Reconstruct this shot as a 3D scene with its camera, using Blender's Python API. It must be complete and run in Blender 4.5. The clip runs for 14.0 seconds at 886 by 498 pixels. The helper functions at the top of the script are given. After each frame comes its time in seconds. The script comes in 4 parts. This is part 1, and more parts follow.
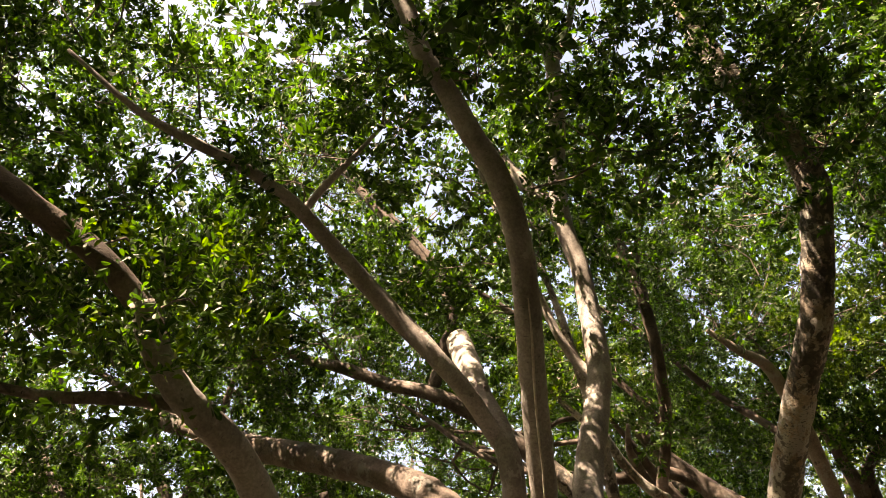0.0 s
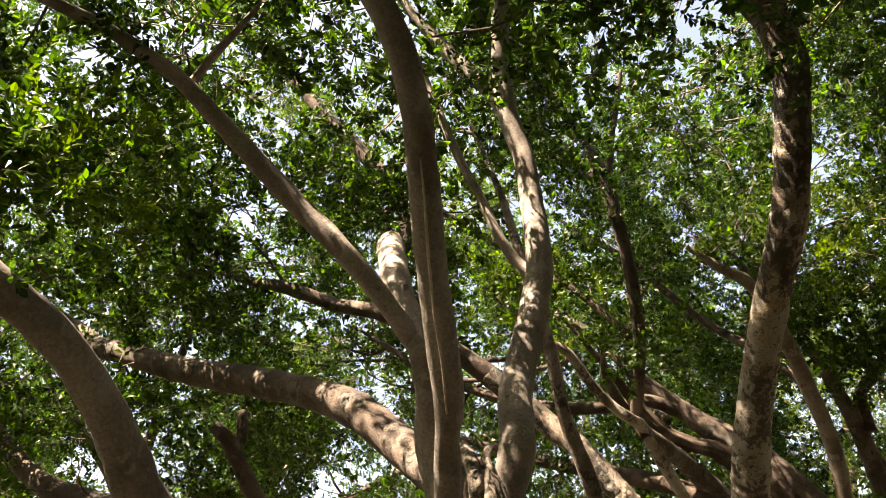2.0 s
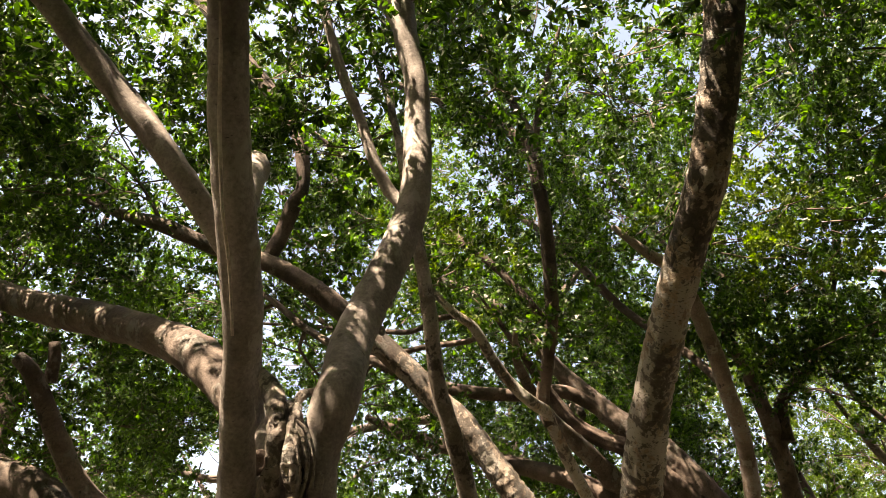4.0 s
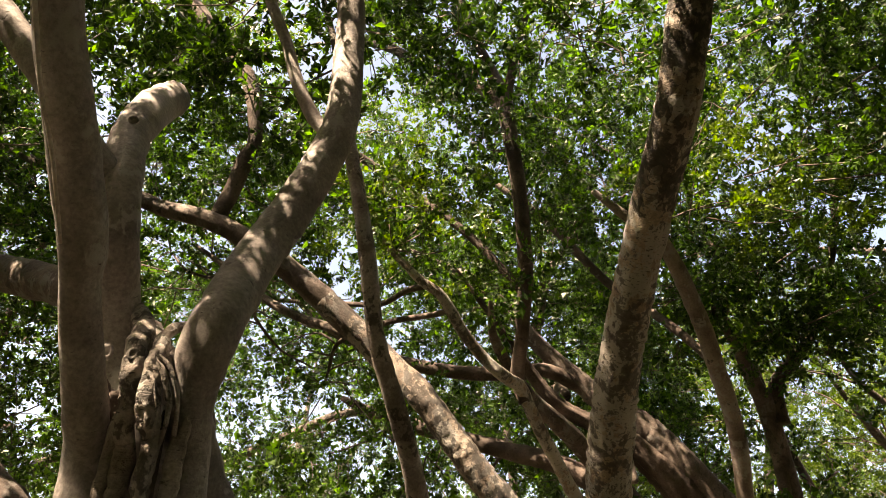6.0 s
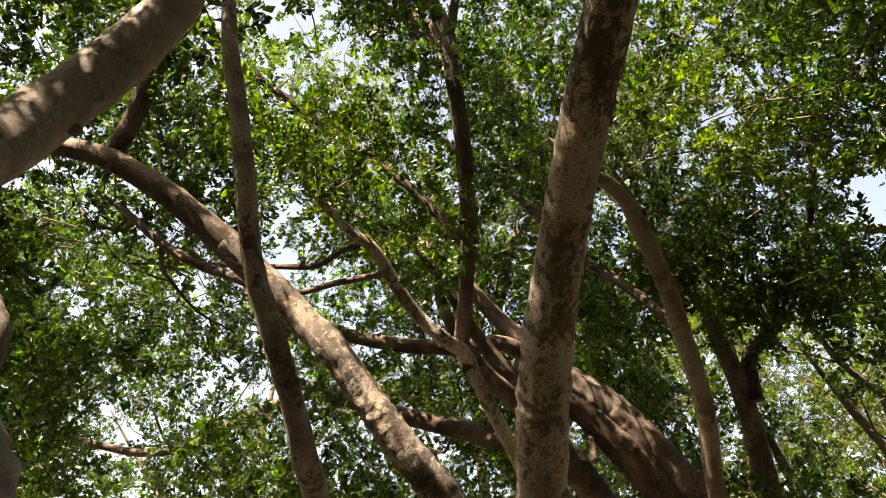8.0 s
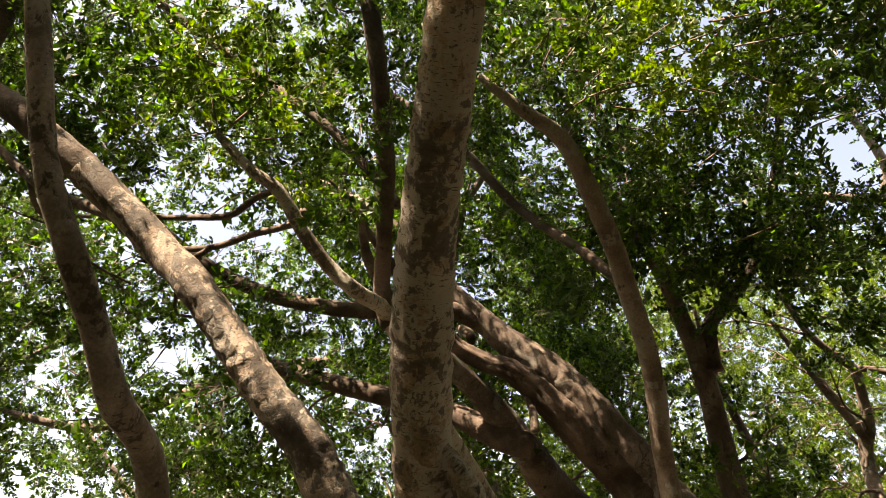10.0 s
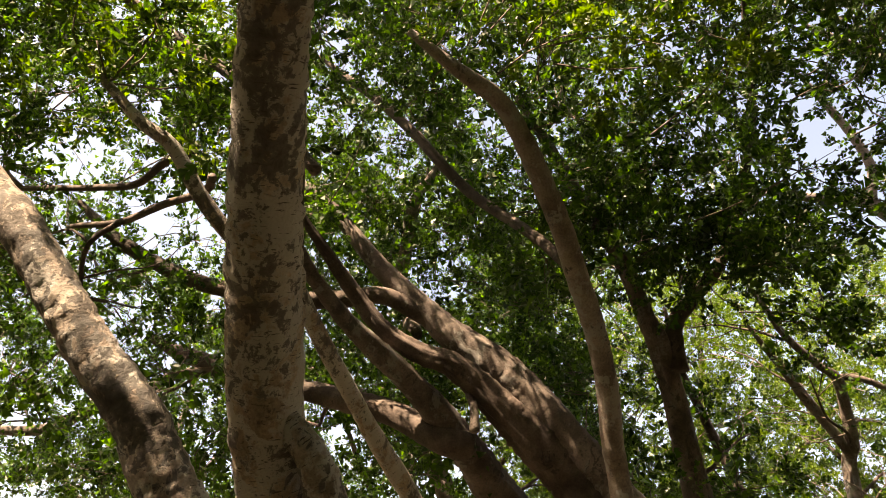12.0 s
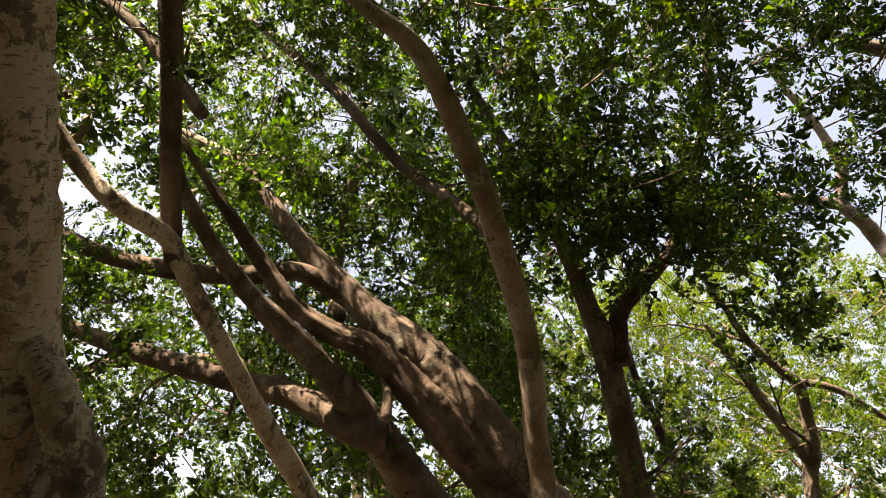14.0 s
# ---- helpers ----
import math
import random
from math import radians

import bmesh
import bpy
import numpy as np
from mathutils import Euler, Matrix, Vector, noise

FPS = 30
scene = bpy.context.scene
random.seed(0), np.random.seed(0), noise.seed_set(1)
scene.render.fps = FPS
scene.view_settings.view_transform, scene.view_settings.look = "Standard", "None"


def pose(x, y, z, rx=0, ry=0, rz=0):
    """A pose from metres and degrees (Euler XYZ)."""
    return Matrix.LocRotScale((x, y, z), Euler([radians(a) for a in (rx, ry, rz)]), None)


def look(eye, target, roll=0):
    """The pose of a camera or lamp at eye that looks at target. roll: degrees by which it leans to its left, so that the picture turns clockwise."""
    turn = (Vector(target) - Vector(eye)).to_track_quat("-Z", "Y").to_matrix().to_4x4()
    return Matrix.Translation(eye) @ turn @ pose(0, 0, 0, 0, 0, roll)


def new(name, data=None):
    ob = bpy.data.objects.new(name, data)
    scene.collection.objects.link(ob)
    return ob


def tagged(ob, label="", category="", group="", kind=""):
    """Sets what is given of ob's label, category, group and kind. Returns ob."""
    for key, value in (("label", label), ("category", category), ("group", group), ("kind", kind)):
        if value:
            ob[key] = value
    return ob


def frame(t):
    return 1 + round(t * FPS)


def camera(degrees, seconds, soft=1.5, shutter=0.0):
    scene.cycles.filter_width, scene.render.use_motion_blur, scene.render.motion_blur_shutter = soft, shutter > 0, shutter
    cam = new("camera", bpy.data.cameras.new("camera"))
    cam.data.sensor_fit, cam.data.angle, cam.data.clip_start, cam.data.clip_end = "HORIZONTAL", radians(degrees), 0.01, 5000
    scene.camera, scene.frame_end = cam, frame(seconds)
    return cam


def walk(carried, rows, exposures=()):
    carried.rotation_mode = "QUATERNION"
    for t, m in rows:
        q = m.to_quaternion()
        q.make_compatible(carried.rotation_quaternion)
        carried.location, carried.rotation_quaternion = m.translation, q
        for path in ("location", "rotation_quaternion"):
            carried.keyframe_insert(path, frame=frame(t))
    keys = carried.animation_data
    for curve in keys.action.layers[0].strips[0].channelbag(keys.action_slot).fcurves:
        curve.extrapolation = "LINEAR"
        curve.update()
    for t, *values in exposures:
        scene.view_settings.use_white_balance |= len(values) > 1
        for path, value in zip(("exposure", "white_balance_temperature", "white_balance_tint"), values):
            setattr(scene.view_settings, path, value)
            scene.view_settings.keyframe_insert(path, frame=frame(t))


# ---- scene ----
cam = camera(61.6, 14.0, soft=0.75)
PATH = [
    (0, (0.706, 0.753, 1.482), (0.579, 2.344, 2.687), -1.6),
    (0.5, (0.947, 0.946, 1.514), (0.783, 2.566, 2.676), -1.0),
    (1, (1.09, 1.181, 1.499), (0.927, 2.823, 2.629), -0.4),
    (1.5, (1.181, 1.471, 1.523), (1.024, 3.122, 2.641), -1.0),
    (2, (1.327, 1.766, 1.503), (1.167, 3.429, 2.602), -2.0),
    (2.5, (1.515, 2.039, 1.556), (1.372, 3.714, 2.639), -1.0),
    (3, (1.634, 2.274, 1.529), (1.54, 3.95, 2.615), 0.1),
    (3.2, (1.693, 2.4, 1.542), (1.617, 4.075, 2.632), 0.3),
    (5.3, (2.25, 3.281, 1.597), (2.209, 4.958, 2.685), 1.3),
    (5.5, (2.282, 3.356, 1.601), (2.238, 5.031, 2.694), 1.1),
    (6, (2.397, 3.533, 1.591), (2.33, 5.215, 2.671), 1.4),
    (6.5, (2.582, 3.781, 1.604), (2.478, 5.473, 2.665), 2.4),
    (7, (2.704, 4.04, 1.601), (2.595, 5.742, 2.646), 2.2),
    (7.5, (2.795, 4.327, 1.624), (2.723, 6.013, 2.696), 1.7),
    (8, (2.94, 4.573, 1.632), (2.906, 6.257, 2.711), 0.9),
    (8.5, (3.165, 4.811, 1.63), (3.146, 6.503, 2.694), 0.4),
    (8.7, (3.198, 4.893, 1.649), (3.198, 6.594, 2.702), 0.2),
    (10.8, (4.021, 5.856, 1.684), (3.991, 7.553, 2.743), 1.7),
    (11, (4.066, 5.956, 1.682), (4.041, 7.645, 2.753), 2.0),
    (11.5, (4.198, 6.166, 1.715), (4.192, 7.838, 2.812), 1.6),
    (12, (4.425, 6.398, 1.719), (4.41, 8.065, 2.825), 1.8),
    (12.5, (4.661, 6.598, 1.739), (4.621, 8.269, 2.837), 2.7),
    (13, (4.805, 6.828, 1.745), (4.798, 8.486, 2.863), 2.9),
    (13.5, (4.936, 7.04, 1.765), (4.96, 8.674, 2.919), 2.6),
    (14, (5.182, 7.292, 1.758), (5.195, 8.93, 2.905), 2.9),
]
walk(cam, [(t, look(eye, target, roll)) for t, eye, target, roll in PATH], exposures=[(0, 2.8, 10000, 21), (3, 2.8, 9200, 18), (6, 2.66, 9600, 19), (8, 2.64, 9800, 19), (14, 2.68, 10600, 20)])

# ---- light ----
SUN_TO = Vector((-0.42, -0.38, 0.82)).normalized()
world = bpy.data.worlds.new("sky")
scene.world = world
world.use_nodes = True
wn = world.node_tree.nodes
sky = wn.new("ShaderNodeTexSky")
sky.sky_type = "NISHITA"
sky.sun_disc = False
sky.sun_elevation = math.asin(SUN_TO.z)
sky.sun_rotation = math.atan2(SUN_TO.x, SUN_TO.y)
sky.dust_density = 3.0
wn["Background"].inputs["Strength"].default_value = 0.092
world.node_tree.links.new(sky.outputs["Color"], wn["Background"].inputs["Color"])
sun = new("sun", bpy.data.lights.new("sun", "SUN"))
sun.data.energy = 5.0
sun.data.angle = radians(0.53)
sun.data.color = (1.0, 0.94, 0.84)
sun.matrix_world = look(SUN_TO * 40, (0, 0, 0))


# ---- materials ----
def material(name):
    m = bpy.data.materials.new(name)
    m.use_nodes = True
    nt = m.node_tree
    return m, nt, nt.nodes["Principled BSDF"]


def node(nt, kind, **values):
    n = nt.nodes.new(kind)
    for k, v in values.items():
        n.inputs[k].default_value = v
    return n


def ramp(nt, source, stops):
    r = nt.nodes.new("ShaderNodeValToRGB")
    while len(r.color_ramp.elements) < len(stops):
        r.color_ramp.elements.new(0.5)
    for e, (p, c) in zip(r.color_ramp.elements, stops):
        e.position, e.color = p, (*c, 1)
    nt.links.new(source, r.inputs["Fac"])
    return r.outputs["Color"]


def mix(nt, fac, a, b, how="MIX"):
    n = nt.nodes.new("ShaderNodeMix")
    n.data_type, n.blend_type = "RGBA", how
    for sock, v in ((n.inputs[0], fac), (n.inputs[6], a), (n.inputs[7], b)):
        if isinstance(v, (int, float)):
            sock.default_value = v
        elif isinstance(v, tuple):
            sock.default_value = (*v, 1)
        else:
            nt.links.new(v, sock)
    return n.outputs[2]


def coords(nt, scale=(1, 1, 1), uv=False):
    c = nt.nodes.new("ShaderNodeTexCoord")
    mp = nt.nodes.new("ShaderNodeMapping")
    mp.inputs["Scale"].default_value = scale
    nt.links.new(c.outputs["UV" if uv else "Object"], mp.inputs["Vector"])
    return mp.outputs["Vector"]


def noise_tex(nt, vec, scale, detail=4.0, rough=0.55, distort=0.0):
    n = node(nt, "ShaderNodeTexNoise", Scale=scale, Detail=detail, Roughness=rough, Distortion=distort)
    nt.links.new(vec, n.inputs["Vector"])
    return n.outputs["Fac"]


def bark(name, dark, mid, light, stain=0.56, stain_colour=(0.045, 0.037, 0.033), lichen=0.66, dash=0.66, wrinkle=0.12, bump=0.6, plate=2.4):
    """Fig bark: cloudy tone, sharp-edged dark stains, grey lichen, short dark cross lines and fine wrinkles. A higher stain, lichen or dash means less of it."""
    m, nt, b = material(name)
    o = coords(nt)
    cloud = noise_tex(nt, o, plate, 4, 0.6, 0.3)
    fine = noise_tex(nt, o, 48, 5, 0.65)
    mid_scale = noise_tex(nt, coords(nt, (1, 1, 0.8)), 17, 5, 0.66, 0.25)
    col = ramp(nt, cloud, ((0.36, dark), (0.5, mid), (0.64, light)))
    col = mix(nt, 1.0, col, ramp(nt, fine, ((0.3, (0.66, 0.65, 0.64)), (0.7, (1.24, 1.22, 1.2)))), "MULTIPLY")
    # grey lichen
    patch = mix(nt, 0.42, noise_tex(nt, coords(nt, (1, 1, 0.6)), 4.3, 3, 0.6, 0.2), mid_scale)
    grey = ramp(nt, patch, ((lichen - 0.1, (0, 0, 0)), (lichen - 0.06, (0.75, 0.75, 0.75))))
    col = mix(nt, grey, col, tuple(min(0.55, sum(light) / 3 * 1.08 + 0.01) * k for k in (1.0, 0.98, 0.93)))
    # dark stains, large ones that break up into small ones at their edges
    blot = mix(nt, 0.55, noise_tex(nt, coords(nt, (1, 1, 0.55)), 3.1, 3, 0.55, 0.5), mid_scale)
    spots = ramp(nt, blot, ((stain, (0, 0, 0)), (stain + 0.025, (0.72, 0.72, 0.72)), (stain + 0.12, (0.92, 0.92, 0.92))))
    col = mix(nt, spots, col, stain_colour)
    # short dark lines across the stem
    lines = noise_tex(nt, coords(nt, (17, 85, 1), uv=True), 1.0, 2.5, 0.55, 0.3)
    lent = ramp(nt, lines, ((dash, (0, 0, 0)), (dash + 0.03, (0.9, 0.9, 0.9))))
    col = mix(nt, lent, col, tuple(v * 0.4 for v in dark))
    nt.links.new(col, b.inputs["Base Color"])
    b.inputs["Roughness"].default_value = 0.8
    b.inputs["Specular IOR Level"].default_value = 0.25
    folds = noise_tex(nt, coords(nt, (3.5, 34, 1), uv=True), 1.0, 3, 0.6, 0.4)
    height = mix(nt, 0.45, mid_scale, fine)
    height = mix(nt, wrinkle, height, folds)
    height = mix(nt, 0.22, height, ramp(nt, blot, ((stain - 0.01, (1, 1, 1)), (stain + 0.03, (0.2, 0.2, 0.2)))))
    height = mix(nt, 0.22, height, ramp(nt, lines, ((dash - 0.02, (1, 1, 1)), (dash + 0.03, (0, 0, 0)))))
    bm = node(nt, "ShaderNodeBump", Strength=bump, Distance=0.04)
    nt.links.new(height, bm.inputs["Height"])
    nt.links.new(bm.outputs["Normal"], b.inputs["Normal"])
    return m


BARK_GREY = bark("grey_fig_bark", (0.154, 0.140, 0.133), (0.238, 0.217, 0.208), (0.317, 0.298, 0.292), stain=0.63, stain_colour=(0.075, 0.065, 0.060), lichen=0.67, dash=0.69, wrinkle=0.2, bump=0.5)
BARK_FLAKY = bark("flaky_fig_bark", (0.142, 0.112, 0.093), (0.242, 0.202, 0.173), (0.334, 0.292, 0.257), stain=0.48, stain_colour=(0.034, 0.03, 0.028), lichen=0.6, dash=0.64, bump=1.0, plate=3.4)
BARK_TAN = bark("tan_fig_bark", (0.217, 0.172, 0.135), (0.325, 0.262, 0.205), (0.43, 0.362, 0.292), stain=0.518, stain_colour=(0.062, 0.05, 0.043), lichen=0.55, dash=0.63, bump=0.9)
BARK_MID = bark("plain_fig_bark", (0.104, 0.083, 0.071), (0.175, 0.144, 0.126), (0.242, 0.206, 0.186), stain=0.585, lichen=0.64, dash=0.68, bump=0.6)
BARK_MOTTLED = bark("mottled_fig_bark", (0.17, 0.135, 0.11), (0.27, 0.225, 0.185), (0.38, 0.34, 0.3), stain=0.485, stain_colour=(0.045, 0.038, 0.034), lichen=0.56, dash=0.62, bump=1.0, plate=4.0)
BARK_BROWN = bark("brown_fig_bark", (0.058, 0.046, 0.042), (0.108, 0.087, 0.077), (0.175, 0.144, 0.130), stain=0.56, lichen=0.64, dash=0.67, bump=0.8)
# dark bark, also put on some limbs as a stand-in for their shade
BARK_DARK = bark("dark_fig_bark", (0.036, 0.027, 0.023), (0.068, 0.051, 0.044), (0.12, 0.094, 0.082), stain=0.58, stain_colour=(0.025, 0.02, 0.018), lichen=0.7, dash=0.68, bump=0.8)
BARK_ROOT = bark("root_bark", (0.175, 0.150, 0.133), (0.263, 0.232, 0.213), (0.350, 0.323, 0.306), stain=0.525, lichen=0.66, dash=0.67, wrinkle=0.35, bump=0.9, plate=5.0)
SCAR = bark("healed_scar", (0.38, 0.33, 0.3), (0.46, 0.41, 0.37), (0.52, 0.48, 0.45), stain=0.75, dash=0.8, bump=0.3)
TWIG = bark("twig_bark", (0.05, 0.04, 0.03), (0.09, 0.07, 0.055), (0.13, 0.105, 0.085), stain=0.6, dash=0.8, bump=0.3)


def leaf_material(name, dark, light, glow, share=0.42, gloss=0.38):
    m, nt, b = material(name)
    g = nt.nodes.new("ShaderNodeNewGeometry")
    tone = ramp(nt, g.outputs["Random Per Island"], ((0.0, dark), (0.7, tuple(p * 0.6 + q * 0.4 for p, q in zip(dark, light))), (1.0, light)))
    clump = noise_tex(nt, coords(nt), 0.8, 2)
    tone = mix(nt, 1.0, tone, ramp(nt, clump, ((0.3, (0.75, 0.8, 0.8)), (0.7, (1.25, 1.15, 1.0)))), "MULTIPLY")
    nt.links.new(tone, b.inputs["Base Color"])
    b.inputs["Roughness"].default_value = gloss
    b.inputs["Specular IOR Level"].default_value = 0.3
    t = nt.nodes.new("ShaderNodeBsdfTranslucent")
    nt.links.new(mix(nt, 1.0, tone, glow, "MULTIPLY"), t.inputs["Color"])
    s = node(nt, "ShaderNodeMixShader", Fac=share)
    nt.links.new(b.outputs[0], s.inputs[1])
    nt.links.new(t.outputs[0], s.inputs[2])
    nt.links.new(s.outputs[0], nt.nodes["Material Output"].inputs["Surface"])
    return m


LEAF = leaf_material("fig_leaf", (0.006, 0.0165, 0.0068), (0.056, 0.115, 0.026), (2.8, 3.5, 0.6), share=0.36, gloss=0.4)
# brighter copy of the leaf colour, with sunlight put into it
LEAF_SUNLIT = leaf_material("sunlit_fig_leaf", (0.036, 0.066, 0.009), (0.09, 0.15, 0.021), (2.0, 2.3, 0.42), share=0.4, gloss=0.45)

GROUND, gnt, gb = material("leaf_litter")
gcol = ramp(gnt, noise_tex(gnt, coords(gnt), 1.3, 6, 0.65), ((0.35, (0.06, 0.045, 0.03)), (0.5, (0.13, 0.1, 0.065)), (0.68, (0.07, 0.09, 0.03))))
gnt.links.new(gcol, gb.inputs["Base Color"])
gb.inputs["Roughness"].default_value = 0.95


# ---- geometry helpers ----
def mesh_object(name, verts, faces, mat, parent=None, uvs=None, smooth=True):
    """faces: an integer array of triangles or of quads."""
    verts, faces = np.asarray(verts, np.float32), np.asarray(faces, np.int32)
    me = bpy.data.meshes.new(name)
    k = faces.shape[1]
    me.vertices.add(len(verts))
    me.vertices.foreach_set("co", verts.ravel())
    me.loops.add(faces.size)
    me.loops.foreach_set("vertex_index", faces.ravel())
    me.polygons.add(len(faces))
    me.polygons.foreach_set("loop_start", np.arange(len(faces), dtype=np.int32) * k)
    me.polygons.foreach_set("loop_total", np.full(len(faces), k, np.int32))
    me.polygons.foreach_set("use_smooth", np.full(len(faces), smooth))
    if uvs is not None:
        lay = me.uv_layers.new(name="bark")
        lay.data.foreach_set("uv", np.asarray(uvs, np.float32)[faces.ravel()].ravel())
    me.update(calc_edges=True)
    me.materials.append(mat)
    ob = new(name, me)
    if parent is not None:
        ob.parent = parent
    return ob


def curve_points(ctrl, step):
    """A smooth line of (x, y, z, radius) through the control points."""
    p = np.array(ctrl, float)
    ext = np.vstack([2 * p[0] - p[1], p, 2 * p[-1] - p[-2]])
    out = []
    for k in range(len(p) - 1):
        a, b, c, d = ext[k:k + 4]
        n = max(2, int(np.linalg.norm(c[:3] - b[:3]) / step))
        for u in np.arange(n) / n:
            out.append(0.5 * (2 * b + (c - a) * u + (2 * a - 5 * b + 4 * c - d) * u * u + (3 * b - a - 3 * c + d) * u ** 3))
    out.append(p[-1])
    return np.array(out)


def tube(ctrl, sides=18, step=0.06, lumps=0.09, seed=0, open_end=False, flute=0.05, rings=0.0):
    """Vertices, quads and uv of a limb: an uneven, slightly fluted tube with a rounded or sawn end."""
    q = curve_points(ctrl, step)
    n = len(q)
    t = np.gradient(q[:, :3], axis=0)
    t /= np.linalg.norm(t, axis=1)[:, None]
    along = np.r_[0, np.cumsum(np.linalg.norm(np.diff(q[:, :3], axis=0), axis=1))]
    ref = np.array([0.31, 0.23, 0.92]) if abs(t[0] @ np.array([0.31, 0.23, 0.92])) < 0.9 else np.array([1.0, 0, 0])
    u = np.cross(t[0], ref)
    us = []
    for k in range(n):
        u = u - t[k] * (u @ t[k])
        u = u / np.linalg.norm(u)
        us.append(u)
    us = np.array(us)
    vs = np.cross(t, us)
    ang = np.arange(sides) / sides * 2 * np.pi
    verts, uv = [], []
    off = Vector((seed * 7.3, seed * 3.1, seed * 1.7))
    for k in range(n):
        r = q[k, 3]
        for a in ang:
            d = us[k] * math.cos(a) + vs[k] * math.sin(a)
            w = Vector(q[k, :3]) + off
            s = noise.noise(Vector(d * 0.9) + w * (0.35 / max(r, 0.05))) * lumps + noise.noise(Vector(d) * 2.4 + w * 2.2) * lumps * 0.6 + noise.noise(Vector(d) * 2.0 + w * 6.5) * 0.05 + noise.noise(Vector(d) * 2.6 + w * 0.55) * flute + (rings * (0.5 - abs(noise.noise(Vector((along[k] * 26 + seed, a * 0.25, 0))) * 2.2)) if rings else 0)
            verts.append(q[k, :3] + d * r * (1 + s))
            uv.append((a * max(r, 0.02), along[k]))
    faces = []
    for k in range(n - 1):
        for j in range(sides):
            j2 = (j + 1) % sides
            faces.append((k * sides + j, k * sides + j2, (k + 1) * sides + j2, (k + 1) * sides + j))
    # close the far end
    base, tip = (n - 1) * sides, len(verts)
    for shrink, push in ((0.75, 0.25), (0.3, 0.42)):
        for j, a in enumerate(ang):
            d = us[-1] * math.cos(a) + vs[-1] * math.sin(a)
            verts.append(q[-1, :3] + d * q[-1, 3] * shrink + t[-1] * q[-1, 3] * push * (0.3 if open_end else 1))
            uv.append((a * q[-1, 3], along[-1]))
    for ring in (base, tip):
        nxt = tip if ring == base else tip + sides
        for j in range(sides):
            j2 = (j + 1) % sides
            faces.append((ring + j, ring + j2, nxt + j2, nxt + j))
    half = sides // 2
    last = tip + sides
    for j in range(half - 1):
        faces.append((last + j, last + j + 1, last + sides - 2 - j, last + sides - 1 - j))
        faces.append((sides - 1 - j, sides - 2 - j, j + 1, j))
    return np.array(verts), np.array(faces), np.array(uv)


def thing(name, at, label, category, group=""):
    e = new(name)
    e.location = at
    e.empty_display_size = 0.3
    return tagged(e, label, category, group)


class Tree:
    all = []

    def __init__(self, at, label, mat):
        self.at = np.array(at, float)
        self.ob = thing("fig_tree", at, label, "tree", "fig trees of the grove")
        self.mat, self.limbs, self.count, self.parts = mat, [], 0, []
        Tree.all.append(self)

    def limb(self, ctrl, mat=None, name="limb", sides=16, lumps=0.09, label="", step=0.06, open_end=False, flute=0.05, under=None, rings=0.0):
        self.count += 1
        v, f, uv = tube(ctrl, sides, step, lumps, len(Tree.all) * 5 + self.count, open_end, flute, rings)
        ob = mesh_object(name, v - self.at, f, mat or self.mat, under or self.ob, uv)
        if label:
            tagged(ob, label)
        self.limbs.append(np.array(ctrl, float)[:, :3])
        if under is None:
            self.parts.append((np.array(ctrl, float), ob))
        return ob

    def nearest(self, at):
        """The limb that passes closest to a place."""
        best = min(self.parts, key=lambda p: min(np.linalg.norm(curve_points(p[0], 0.1)[:, :3] - np.array(at), axis=1)))
        return best[1]

    def ramify(self, at, way, length, r, depth, rr, mat=None, under=None):
        """A thin crooked branch that forks again and again."""
        p, d, pts = Vector(at), Vector(way).normalized(), []
        for k in range(5):
            pts.append((*p, r * (1 - 0.16 * k)))
            d = (d + Vector((rr.gauss(0, 0.3), rr.gauss(0, 0.3), rr.gauss(0, 0.25)))).normalized()
            p = p + d * length / 4
        made = self.limb(pts, mat, "branch", 7, 0.15, step=0.12, under=under)
        if depth:
            for k in (1, 2, 3, 4):
                if rr.random() < 0.75:
                    side = (d + Vector((rr.gauss(0, 0.8), rr.gauss(0, 0.8), rr.gauss(0, 0.6)))).normalized()
                    self.ramify(pts[k][:3], side, length * rr.uniform(0.5, 0.8), pts[k][3] * 0.62, depth - 1, rr, mat, under or made)

    def knot(self, at, out, r, mat=None):
        """A healed branch scar: a raised ring round a sunken middle."""
        o = Vector(out).normalized()
        rot = o.to_track_quat("Z", "Y").to_matrix()
        verts, faces, n = [], [], 12
        for rr, h in ((1.5, -0.25), (1.15, 0.22), (0.8, 0.3), (0.45, 0.0), (0.1, -0.12)):
            for j in range(n):
                a = j / n * 2 * math.pi
                verts.append(Vector(at) + rot @ Vector((rr * math.cos(a), rr * 1.25 * math.sin(a), h)) * r)
        for k in range(4):
            for j in range(n):
                faces.append((k * n + j, k * n + (j + 1) % n, (k + 1) * n + (j + 1) % n, (k + 1) * n + j))
        v = np.array([tuple(p) for p in verts])
        mesh_object("knot", v - self.at, faces, mat or self.mat, self.nearest(at), v[:, :2])


# ---- ground ----
gv, gf, GN = [], [], 60
ring = [0, 4, 8, 12, 16, 22, 30, 45, 80, 160, 400, 1500]
for R in ring:
    for j in range(GN):
        a = j / GN * 2 * math.pi
        x, y = 3 + R * math.cos(a), 9 + R * math.sin(a)
        gv.append((x, y, 0.12 * noise.noise(Vector((x * 0.2, y * 0.2, 0))) - 0.06))
for k in range(len(ring) - 1):
    for j in range(GN):
        gf.append((k * GN + j, (k + 1) * GN + j, (k + 1) * GN + (j + 1) % GN, k * GN + (j + 1) % GN))
tagged(mesh_object("ground", gv, gf, GROUND), "brown soil with leaf litter under the trees", "ground", kind="structure")

